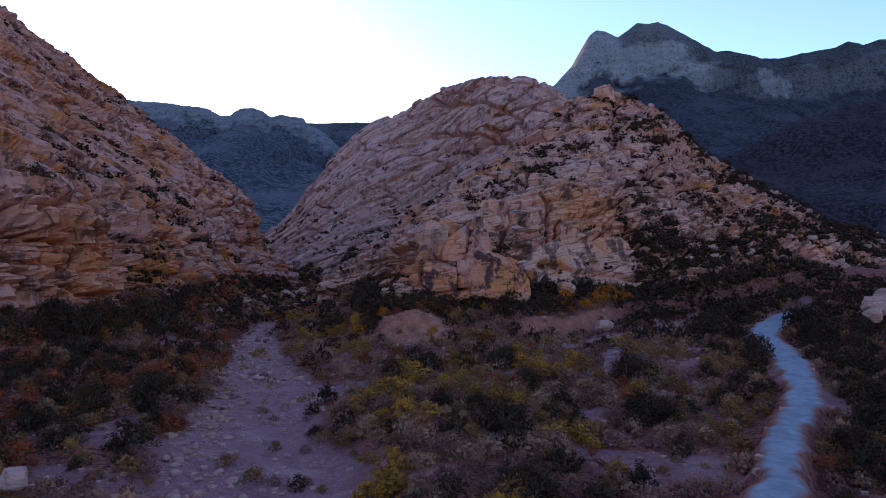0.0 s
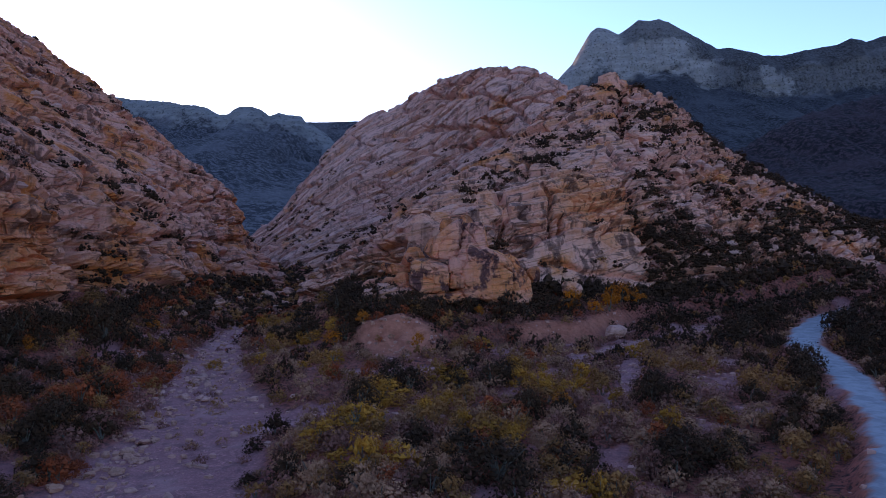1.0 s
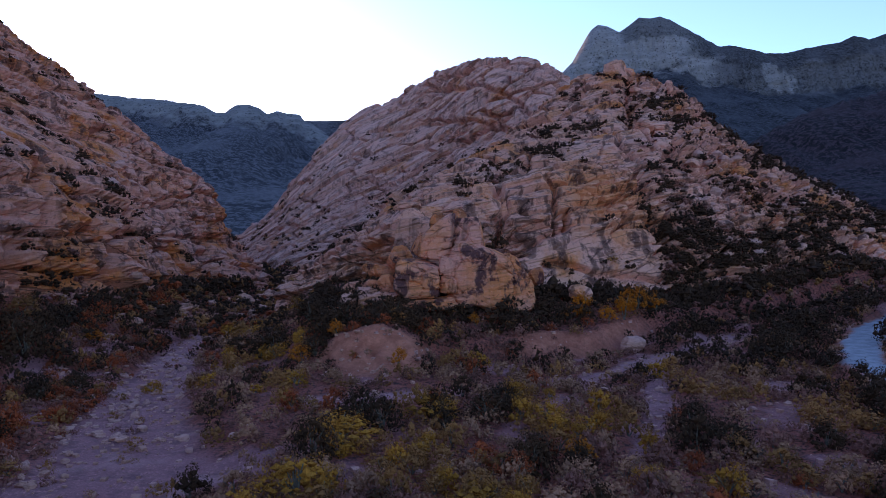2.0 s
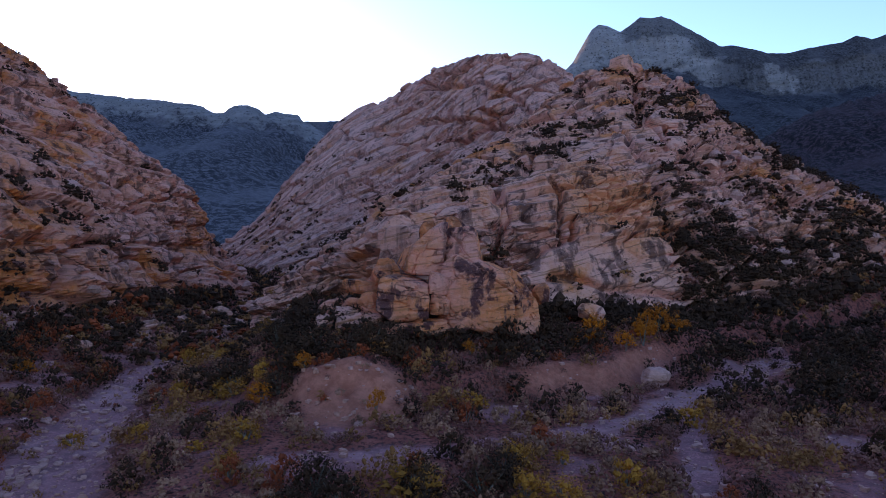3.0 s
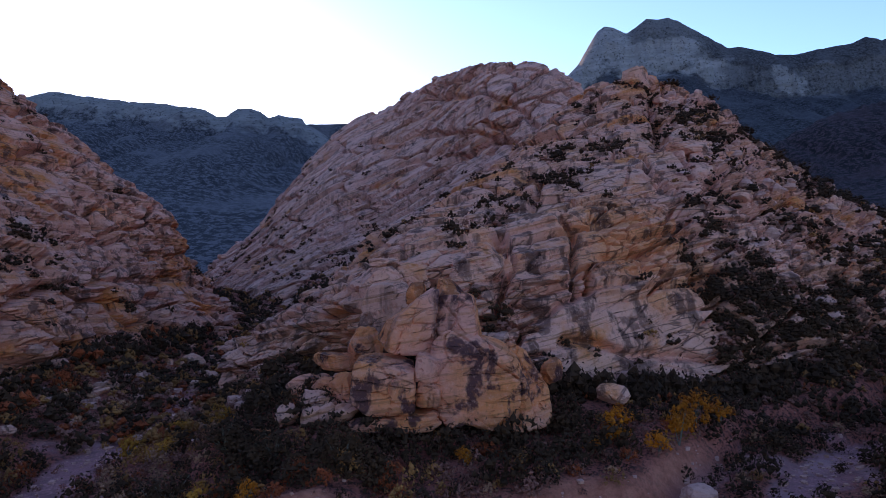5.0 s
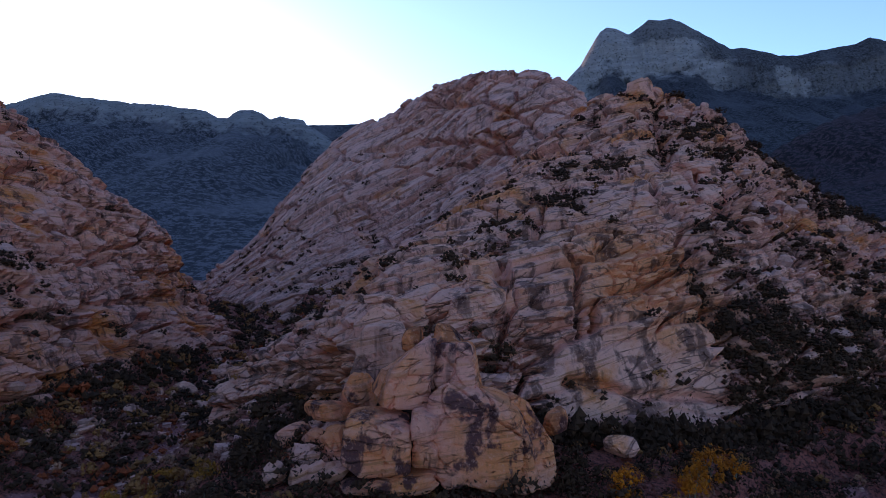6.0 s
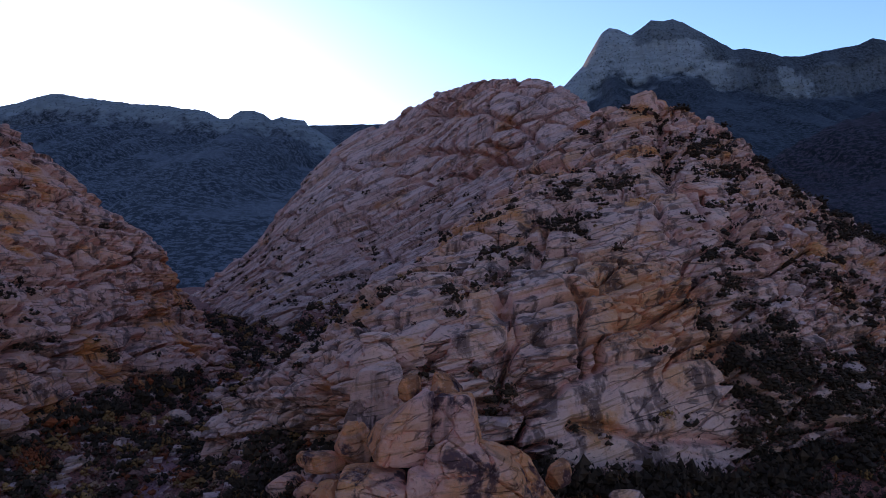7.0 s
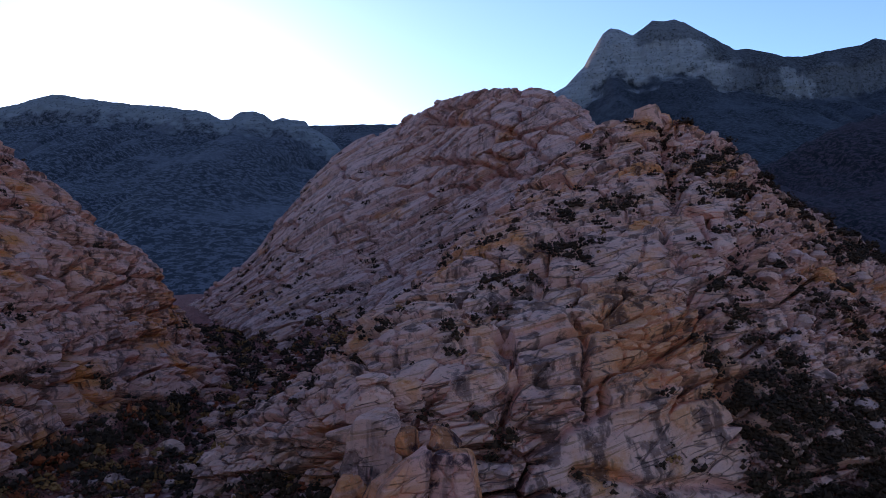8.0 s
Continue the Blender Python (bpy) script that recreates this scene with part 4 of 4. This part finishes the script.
def balls(r, clumps, wide, tall, low, bulk, fine=False):
    """The body of a plant: ragged little clumps set over a dome, as blades."""
    up = (1 + 5 ** 0.5) / 2
    if fine:
        c = np.array([(-1, up, 0), (1, up, 0), (-1, -up, 0), (1, -up, 0), (0, -1, up), (0, 1, up), (0, -1, -up), (0, 1, -up), (up, 0, -1), (up, 0, 1), (-up, 0, -1), (-up, 0, 1)]) / 1.9
        t = [(0, 11, 5), (0, 5, 1), (0, 1, 7), (0, 7, 10), (0, 10, 11), (1, 5, 9), (5, 11, 4), (11, 10, 2), (10, 7, 6), (7, 1, 8), (3, 9, 4), (3, 4, 2), (3, 2, 6), (3, 6, 8), (3, 8, 9), (4, 9, 5), (2, 4, 11), (6, 2, 10), (8, 6, 7), (9, 8, 1)]
    else:
        c = np.array([(1, 0, 0), (0, 1, 0), (-1, 0, 0), (0, -1, 0), (0, 0, 1), (0, 0, -1)], float)
        t = [(0, 1, 4), (1, 2, 4), (2, 3, 4), (3, 0, 4), (1, 0, 5), (2, 1, 5), (3, 2, 5), (0, 3, 5)]
    out = []
    for k in range(clumps):
        a, h = r.uniform(0, 2 * np.pi), r.uniform(0.0, 1.0)
        rad = math.sqrt(max(1 - h * h, 0)) * r.uniform(0.3, 0.92)
        size = r.uniform(*bulk) * wide
        at = np.array([math.cos(a) * rad * wide, math.sin(a) * rad * wide, low * tall + (0.92 - low) * tall * h * r.uniform(0.75, 1.0)])
        p = at + c * size * r.uniform(0.55, 1.35, (len(c), 1)) * (1, 1, 0.9)
        out.append(p[np.array(t)])
    return np.concatenate(out)


def blades_mesh(name, blades, material):
    me = bpy.data.meshes.new(name)
    n = len(blades)
    me.vertices.add(n * 3)
    me.vertices.foreach_set("co", blades.reshape(-1))
    me.loops.add(n * 3)
    me.loops.foreach_set("vertex_index", np.arange(n * 3))
    me.polygons.add(n)
    me.polygons.foreach_set("loop_start", np.arange(0, n * 3, 3))
    me.update(calc_edges=True)
    me.materials.append(material)
    return me


def stem_mesh(name, r, count, wide, tall, thick):
    """One woody stem that forks near the root into tapered, bent branches."""
    verts = [(thick * 1.6 * math.cos(c * math.pi / 2), thick * 1.6 * math.sin(c * math.pi / 2), -0.06) for c in range(4)]
    faces = []
    for k in range(count):
        a, reach = r.uniform(0, 2 * np.pi), r.uniform(0.2, 0.75) * wide
        top = r.uniform(0.45, 0.8) * tall
        ring = [0, 1, 2, 3]
        for f, w in ((0.5, 0.8), (1.0, 0.35)):
            cx, cy, cz = math.cos(a) * reach * f ** 1.4, math.sin(a) * reach * f ** 1.4, top * f
            base = len(verts)
            for c in range(4):
                verts.append((cx + thick * w * math.cos(c * math.pi / 2), cy + thick * w * math.sin(c * math.pi / 2), cz))
            now = [base, base + 1, base + 2, base + 3]
            faces += [(ring[c], ring[(c + 1) % 4], now[(c + 1) % 4], now[c]) for c in range(4)]
            ring = now
    me = bpy.data.meshes.new(name)
    me.from_pydata(verts, [], faces)
    me.materials.append(WOOD)
    return me


# kind: leaf colour, wide, tall, leaf size, blades, clumps, lean, label, category
PLANTS = {
    "sagebrush": ("sage", 1.0, 1.0, 0.055, 520, 22, 0.9, "rounded grey-green sagebrush on dry ground", "shrub"),
    "olive_shrub": ("olive", 1.0, 1.15, 0.055, 520, 20, 0.7, "olive green desert shrub on dry ground", "shrub"),
    "rabbitbrush": ("yellow", 1.0, 1.2, 0.055, 520, 18, 0.9, "bushy yellow-green rabbitbrush on dry ground", "shrub"),
    "russet_shrub": ("russet", 1.0, 1.25, 0.055, 520, 15, 1.0, "russet-brown autumn shrub on dry ground", "shrub"),
    "dry_shrub": ("brown", 1.0, 0.95, 0.055, 520, 16, 1.1, "dull brown twiggy dry shrub", "shrub"),
    "dark_bush": ("dark", 1.0, 1.25, 0.066, 680, 26, 0.3, "dense dark green juniper bush", "bush"),
    "golden_tree": ("gold", 1.0, 2.1, 0.080, 560, 14, 0.3, "small tree with golden autumn leaves", "tree"),
}
MODELS, LARGE, LIGHT_BLADES, FAR_BLADES = {}, {}, {}, {}
for k, (kind, (leaf, wide, tall, size, count, clumps, lean, label, category)) in enumerate(PLANTS.items()):
    MODELS[kind], LARGE[kind], LIGHT_BLADES[kind], FAR_BLADES[kind] = [], [], [], []
    for variant in range(3):
        r = np.random.RandomState(100 + 10 * k + variant)
        low = 0.28 if kind == "golden_tree" else 0.12
        MODELS[kind].append((stem_mesh(kind + " stem", r, 5, wide, tall, 0.03), blades_mesh(kind + " leaves", np.concatenate([leaves(r, count, clumps, wide, tall, size, low, lean), balls(r, 30, wide * 0.9, tall * 0.92, low, (0.12, 0.19))]), LEAF[leaf])))
        LARGE[kind].append((stem_mesh(kind + " stem", r, 10, wide, tall, 0.03), blades_mesh(kind + " leaves", np.concatenate([leaves(r, count * 2, clumps * 3, wide, tall, size * 0.7, low, lean), balls(r, 60, wide * 0.9, tall * 0.92, low, (0.08, 0.14))]), LEAF[leaf])))
        LIGHT_BLADES[kind].append(np.concatenate([leaves(r, 100 if kind == "dark_bush" else 80, clumps, wide, tall, size * 1.7, low, lean), balls(r, 14, wide * 0.9, tall * 0.92, low, (0.13, 0.21))]))
        FAR_BLADES[kind].append(np.concatenate([leaves(r, 26, clumps, wide * 0.95, tall * 0.95, size * 1.6, low, lean), balls(r, 10, wide * 0.85, tall * 0.88, low, (0.22, 0.34))]))

GROW = random.Random(11)


def plant(kind, x, y, z, wide, tall):
    """One plant as a thing of its own, with stems and foliage."""
    m = pose(x, y, z - 0.04, 0, 0, GROW.uniform(0, 360)) @ Matrix.Diagonal((wide, wide * GROW.uniform(0.85, 1.15), tall, 1))
    key = (kind, GROW.randrange(3))
    base = new(kind)
    base.matrix_basis = m
    stems, crown = (LARGE if wide > 1.3 else MODELS)[kind][key[1]]
    for part_name, me in (("woody_stem", stems), ("foliage", crown)):
        new(part_name, me).parent = base
    tagged(base, PLANTS[kind][7], PLANTS[kind][8], kind.replace("_", " ") + " plants")


THICKET = {kind: [] for kind in PLANTS}


def sow(kind, x, y, z, wide, tall):
    """One plant among the uncounted many."""
    q = (FAR_BLADES if y > 97 else LIGHT_BLADES)[kind][GROW.randrange(3)]
    a = GROW.uniform(0, 2 * math.pi)
    turn = np.array([[math.cos(a) * wide, -math.sin(a) * wide, 0], [math.sin(a) * wide, math.cos(a) * wide, 0], [0, 0, tall]])
    THICKET[kind].append(q @ turn.T + (x, y, z - 0.04))


# the valley: a loose, uneven carpet, thinned over gravel and track
sites = []
for x in np.arange(-42, 66, 1.12):
    for y in np.arange(20, 128, 1.12):
        sites.append((x + GROW.uniform(-0.7, 0.7), y + GROW.uniform(-0.7, 0.7)))
sx, sy = np.array(sites).T
sz, s_wash, s_road, s_bare = valley(sx, sy)
s_zone = rough(sx / 9, sy / 9, sx * 0, 3, 61)
s_mix = rough(sx / 3.2, sy / 3.2, sx * 0, 2, 67)
d_bank, side_bank, _ = along(BANK, (sx, sy))
on_terrace = np.where(side_bank > 0, d_bank, -d_bank)
d_road = along(ROAD, (sx, sy))[0]
chosen = []
for k in range(len(sx)):
    x, y, z = sx[k], sy[k], sz[k]
    if abs(x) > 0.68 * y + 3 or y > 119 and x > 5:
        continue
    if on_terrace[k] > 3 and x > -16 and GROW.random() < 0.12:
        continue
    if s_wash[k] > 0.35 and GROW.random() > (0.13 if s_wash[k] > 0.9 else 0.42) or s_road[k] > 0.02 or d_road[k] < 1.75 or s_bare[k] > 0.5 and GROW.random() > 0.22:
        continue
    if GROW.random() > 0.86 + 0.25 * s_zone[k]:
        continue
    small = s_wash[k] > 0.35 or s_bare[k] > 0.5
    u = GROW.random()
    if on_terrace[k] > 1.9 and x > -16:
        kind = "dark_bush" if u < 0.60 else "dry_shrub" if u < 0.78 else "olive_shrub" if u < 0.92 else "russet_shrub"
    elif x < -18 - 0.1 * (y - 60) and y > 30:
        kind = "dark_bush" if u < 0.20 else "dry_shrub" if u < 0.52 else "russet_shrub" if u < 0.70 else "olive_shrub" if u < 0.92 else "sagebrush"
    # extra dark bushes added on the right to imitate the vignetting there
    elif x > 20 and (y > 72 or x > 0.44 * y):
        kind = "dark_bush" if u < (0.60 if y > 78 else 0.34) else "dry_shrub" if u < 0.76 else "sagebrush" if u < 0.90 else "olive_shrub"
    elif s_mix[k] > 0.45:
        kind = "rabbitbrush" if u < 0.30 and x < 16 else "olive_shrub"
    elif s_mix[k] < -0.35:
        kind = "dry_shrub" if u < 0.6 else "dark_bush" if u < 0.75 else "sagebrush"
    else:
        kind = "sagebrush" if u < 0.52 else "olive_shrub" if u < 0.66 else "dry_shrub" if u < 0.86 else "russet_shrub" if u < 0.92 else "dark_bush"
    wide = GROW.uniform(0.55, 1.05) * (0.5 if small else 1.0)
    if kind == "dark_bush":
        wide *= GROW.uniform(1.0, 1.6) * (1.25 if on_terrace[k] > 3.5 and x > -16 else 1.0)
    if kind == "rabbitbrush":
        wide *= GROW.uniform(0.9, 1.45)
    chosen.append((kind, x, y, z, wide, wide * GROW.uniform(0.85, 1.35)))
# larger bushes and trees that stand out
for kind, x, y, wide, tall in [
        ("golden_tree", 16.0, 89.3, 1.3, 1.5), ("golden_tree", 20.3, 88.8, 1.2, 1.6), ("golden_tree", 22.4, 91.5, 1.3, 1.6), ("golden_tree", 18.3, 87.0, 1.0, 0.9), ("golden_tree", 24.6, 92.6, 1.1, 1.1),
        ("golden_tree", 5.2, 84.6, 0.6, 0.7), ("golden_tree", -1.2, 73.2, 0.75, 0.85), ("golden_tree", -9.5, 77.0, 1.2, 0.9), ("golden_tree", -6.9, 78.4, 0.8, 0.8), ("golden_tree", 14.0, 87.5, 0.8, 0.6),
        ("golden_tree", -30.0, 84.0, 0.9, 0.8), ("golden_tree", -33.0, 66.0, 0.8, 0.7), ("golden_tree", 8.6, 52.0, 0.8, 0.7),
        ("rabbitbrush", -3.6, 47.5, 1.9, 1.6), ("rabbitbrush", -5.0, 45.0, 1.5, 1.3), ("rabbitbrush", -2.8, 55.0, 2.1, 1.5), ("rabbitbrush", 3.4, 47.0, 1.3, 1.1), ("rabbitbrush", 5.0, 76.0, 1.3, 1.2),
        ("rabbitbrush", 1.5, 60.5, 2.0, 1.4), ("rabbitbrush", 8.2, 59.0, 1.5, 1.2), ("rabbitbrush", -0.6, 41.5, 1.2, 1.1), ("rabbitbrush", -12.0, 78.8, 1.3, 1.2), ("rabbitbrush", -19.0, 70.5, 0.9, 0.9), ("rabbitbrush", 18.5, 72.5, 1.2, 1.1),
        ("dark_bush", 3.6, 40.0, 1.9, 1.7), ("dark_bush", 31.0, 78.5, 2.0, 2.0), ("dark_bush", 34.0, 84.0, 2.0, 1.8), ("dark_bush", 41.0, 77.0, 2.6, 2.4), ("dark_bush", 39.5, 72.0, 2.0, 1.8), ("dark_bush", -13.0, 82.0, 2.6, 2.4),
        ("dark_bush", -10.5, 86.0, 2.2, 2.1), ("dark_bush", -26.0, 52.0, 1.8, 1.9), ("dark_bush", -30.5, 74.0, 2.2, 2.9), ("dark_bush", -33.5, 76.0, 1.9, 2.4), ("dark_bush", -22.5, 44.0, 1.6, 1.7), ("dark_bush", 13.6, 99.0, 1.8, 2.0),
        ("dark_bush", 2.6, 79.5, 1.6, 1.3), ("dark_bush", -8.4, 77.5, 1.7, 1.5), ("dark_bush", -4.8, 80.0, 1.5, 1.3), ("dark_bush", -1.6, 80.4, 1.5, 1.4), ("dark_bush", 0.6, 77.4, 1.2, 1.1), ("dry_shrub", -6.8, 74.6, 0.9, 0.8), ("dry_shrub", 0.4, 74.6, 0.9, 0.8), ("dark_bush", -36.5, 118.0, 2.6, 2.6), ("dark_bush", -35.0, 140.0, 2.6, 2.6), ("russet_shrub", -21.5, 56.0, 1.7, 1.5), ("russet_shrub", -23.0, 53.0, 1.5, 1.2), ("russet_shrub", 5.4, 50.5, 1.2, 1.1), ("russet_shrub", 8.0, 79.5, 0.6, 0.6)]:
    chosen.append((kind, x, y, floor_at(x, y), wide, tall))
for y in np.arange(50, 150, 2.2):
    x = np.interp(y, [40, 60, 78, 95, 112, 128, 150], [-42, -38, -35, -37.5, -37.5, -37, -37]) + GROW.uniform(-1.0, 2.6)
    wide = GROW.uniform(1.3, 2.2)
    chosen.append(("dark_bush" if GROW.random() < 0.8 else "olive_shrub", x, y, floor_at(x, y), wide, wide * GROW.uniform(0.9, 1.3)))
for x in np.arange(11, 66, 1.7):
    y = np.interp(x, [10, 20, 30, 40, 52, 66], [99.5, 101.5, 104, 107, 110, 114]) + GROW.uniform(-2.2, 1.2)
    wide = GROW.uniform(1.3, 2.1)
    chosen.append(("dark_bush", x + GROW.uniform(-0.6, 0.6), y, floor_at(x, y), wide, wide * GROW.uniform(0.95, 1.35)))
for x, y, wide in ((-11.4, 36.0, 0.6), (-9.4, 33.6, 0.7), (-8.2, 33.0, 0.5), (-12.6, 47.5, 0.5), (-14.6, 58.0, 0.6), (-16.0, 52.0, 0.5), (-10.4, 50.6, 0.6), (-18.6, 63.5, 0.6), (-7.0, 40.0, 0.8), (-5.6, 43.5, 0.9)):
    chosen.append(("olive_shrub" if wide > 0.55 else "dry_shrub", x, y, floor_at(x, y), wide, wide))
for k in range(46):
    x = 11.5 + 0.48 * k + GROW.uniform(-0.5, 0.5)
    y = float(np.interp(x, [10, 20, 30, 34], [101.0, 102.0, 104.8, 106.5])) - 0.9 - GROW.uniform(0.0, 2.4)
    wide = GROW.uniform(1.3, 2.1)
    chosen.append(("dark_bush", x, y, floor_at(x, y), wide, wide * GROW.uniform(1.05, 1.5)))
for k in range(52):
    y = 52 + 1.9 * k + GROW.uniform(-0.8, 0.8)
    x = float(np.interp(y, [40, 60, 78, 95, 112, 145, 160], [-41, -36.5, -34, -36.5, -36.5, -37, -34])) + GROW.uniform(-1.0, 2.2)
    wide = GROW.uniform(1.1, 1.9)
    chosen.append(("dark_bush" if GROW.random() < 0.8 else "russet_shrub", x, y, floor_at(x, y), wide, wide * GROW.uniform(1.0, 1.5)))
quota = {kind: 290 if kind == "dark_bush" else 190 for kind in PLANTS}
chosen.sort(key=lambda c: (c[2] - 1.2 * c[4] * 20))
for kind, x, y, z, wide, tall in chosen:
    if quota[kind] > 0 and (y > 27 or quota[kind] > 150):
        quota[kind] -= 1
        plant(kind, x, y, z, wide, tall)
    else:
        sow(kind, x, y, z, wide, tall)

# the canyon mouth behind: brush between boulders
for _ in range(1500):
    y = GROW.uniform(98, 232)
    line = np.interp(y, [92, 115, 141, 175, 215, 240], [-24.5, -23.5, -30, -36, -46, -56])
    x = line + GROW.uniform(-16, 22)
    u = GROW.random()
    wide = GROW.uniform(0.7, 1.8)
    sow("dark_bush" if u < 0.72 else "dry_shrub" if u < 0.8 else "olive_shrub" if u < 0.93 else "russet_shrub", x, y, floor_at(x, y), wide, wide * GROW.uniform(0.7, 1.0))

# brush on the rock, in clefts and on ledges
for P, N, count, seed, level, want in (
        (FRONT_P, FRONT_N, 2700, 21, 0.45, lambda x, y, z: (0.06 + 0.94 * step(x, 32, 55)) * step(rough(x / 6, y / 6, z / 6, 2, 71), -0.15, 0.2) * step(z, 4, 6) * shows(x, y, z)),
        (FRONT_P, FRONT_N, 420, 22, 0.45, lambda x, y, z: step(rough(x / 7, y / 7, z / 7, 2, 75), 0.30, 0.5) * step(z, 4, 6) * shows(x, y, z)),
        (LEFT_P, LEFT_N, 520, 23, 0.55, lambda x, y, z: step(rough(x / 9, y / 9, z / 9, 2, 73), 0.0, 0.45) * step(x, -110, -95) * step(z, 4, 6)),
        (DOME_P, DOME_N, 700, 24, 0.45, lambda x, y, z: step(-z, -66, -58) * (0.30 + 0.70 * step(-z, -34, -20)) * step(rough(x / 9, y / 9, z / 9, 2, 74), 0.1, 0.45) * step(-y, -300, -290))):
    for p in spots(P, N, count, seed, level, want):
        u = GROW.random()
        kind = "dark_bush" if u < 0.78 else "dry_shrub" if u < 0.92 else "olive_shrub"
        wide = GROW.uniform(0.45, 1.1) * (1.3 if kind == "dark_bush" else 0.8) * (1.25 if p[0] > 48 else 1.0)
        sow(kind, p[0], p[1], p[2], wide, wide * GROW.uniform(0.7, 1.0))
for cx, cy, spread_out, count in ((37, 120, 4.0, 26), (45, 181, 3.0, 14), (42.5, 172, 2.5, 12), (22, 150, 4.5, 20), (11, 127, 4.0, 16), (48, 129, 4.5, 20), (12.5, 100.5, 2.5, 9), (32.5, 108, 2.2, 60), (33.5, 112, 2.4, 60), (36, 114, 2.5, 40), (40, 116, 2.5, 36), (42, 163, 2.2, 16), (39, 156, 2.0, 12), (46, 178, 2.0, 10), (18, 136, 2.6, 16), (20.5, 133, 1.8, 8), (9, 119, 2.0, 12), (8.8, 105.5, 1.3, 10), (31, 117, 1.6, 14), (31, 112, 1.4, 10), (34, 124, 2.0, 8), (-42, 94, 4.0, 40), (-41, 101, 3.0, 24), (-43, 74, 1.6, 8), (60, 121, 6.0, 30), (74, 131, 7.0, 34), (30, 152, 4.0, 14),
                                  (88, 142, 8.0, 40), (36, 110, 4.5, 90), (41, 112, 4.5, 90), (46, 114, 4.5, 90), (51, 116, 4.5, 80), (57, 118, 5.0, 46), (63, 121, 5.0, 40), (56, 150, 6.0, 24), (5, 113, 3.0, 10), (33, 181, 3.0, 10), (68, 148, 6.0, 26), (-43, 100, 4.0, 34), (-45, 120, 3.0, 16), (-40.5, 140, 4.0, 26), (-40, 89, 3.0, 16), (-49, 93, 3.5, 18), (-47, 112, 2.5, 12), (-58, 105, 4.0, 14), (-66, 128, 5.0, 16)):
    P, N = (FRONT_P, FRONT_N) if cx > -20 else (LEFT_P, LEFT_N)
    near = np.argwhere((np.hypot(P[..., 0] - cx, P[..., 1] - cy) < spread_out) & (N[..., 2] > 0.15))
    for _ in range(count if len(near) else 0):
        p = P[tuple(near[GROW.randrange(len(near))])]
        wide = GROW.uniform(0.7, 1.5)
        sow("dark_bush" if GROW.random() < 0.85 else "dry_shrub", p[0], p[1], p[2], wide, wide * GROW.uniform(0.7, 1.05))
for kind, parts in THICKET.items():
    if parts:
        me = blades_mesh(kind + " thicket", np.concatenate(parts), LEAF[PLANTS[kind][0]])
        tagged(new(kind + "_thicket", me), PLANTS[kind][7].split(" on ")[0] + " growing in loose thickets", "brush", kind="stuff")

# small stones strewn over gravel and slope
pebble_points, pebble_quads = rock_shape(1, 3.5, 130, 0.3, facets=3)
pebble_quads = np.array(pebble_quads)
many, strewn, total = np.random.RandomState(5), [], 0
px_, py_ = many.uniform(-36, 52, 30000), many.uniform(22, 115, 30000)
pz_, p_wash, p_road, p_bare = valley(px_, py_)
rubble_x, rubble_y = many.uniform(-44, -4, 1500), many.uniform(96, 228, 1500)
rubble_z = valley(rubble_x, rubble_y)[0]
centre = np.interp(py_, [5, 30, 42, 54, 65], [-8, -8.3, -11.8, -14, -17.5])
keep = (many.rand(30000) < (0.8 - 0.6 * step(px_ - centre, -2.6, -1.2) * step(-py_, -60, -52)) * p_wash + 0.4 * p_bare + 0.02) & (p_road < 0.05)
faces = []
for x, y, z in zip(px_[keep], py_[keep], pz_[keep]):
    s = 0.05 + 0.25 * many.rand() ** 3.2
    a = many.uniform(0, 6.28)
    turn = np.array([[math.cos(a), -math.sin(a), 0], [math.sin(a), math.cos(a), 0], [0, 0, many.uniform(0.5, 0.9)]]) * s
    strewn.append(pebble_points @ turn.T + (x, y, z + 0.2 * s))
    faces.append(pebble_quads + total)
    total += len(pebble_points)
for x, y, z in zip(rubble_x, rubble_y, rubble_z):
    s = 0.2 + 0.8 * many.rand() ** 2.5
    a = many.uniform(0, 6.28)
    turn = np.array([[math.cos(a), -math.sin(a), 0.2], [math.sin(a), math.cos(a), 0], [0.1, 0, many.uniform(0.5, 0.9)]]) * s
    strewn.append(pebble_points @ turn.T + (x, y, z + 0.2 * s))
    faces.append(pebble_quads + total)
    total += len(pebble_points)
chip_points, chip_quads = rock_shape(2, 3.2, 133, 0.22, facets=9)
chip_quads = np.array(chip_quads)
for P, N, count, seed, want in ((FRONT_P, FRONT_N, 900, 41, lambda x, y, z: (0.06 + 0.94 * step(x, 34, 48)) * step(z, 4, 6) * shows(x, y, z)),
                                (LEFT_P, LEFT_N, 250, 42, lambda x, y, z: step(x, -100, -85) * step(z, 3, 5)),
                                (DOME_P, DOME_N, 200, 43, lambda x, y, z: step(-z, -40, -30) * step(z, 6, 8))):
    for p in spots(P, N, count, seed, 0.4, want):
        s = 0.25 + 0.95 * many.rand() ** 2
        a = many.uniform(0, 6.28)
        turn = np.array([[math.cos(a), -math.sin(a), 0.2], [math.sin(a), math.cos(a), -0.15], [0.15, 0, many.uniform(0.5, 0.9)]]) * s
        strewn.append(chip_points @ turn.T + p + (0, 0, 0.15 * s))
        faces.append(chip_quads + total)
        total += len(chip_points)
pebbles = bpy.data.meshes.new("gravel stones")
pebbles.from_pydata(np.concatenate(strewn).tolist(), [], np.concatenate(faces).tolist())
pebbles.materials.append(ROCK_STONE)
tagged(new("gravel_stones", pebbles), "pale stones and broken rock strewn over gravel and slopes", "stones", kind="stuff")
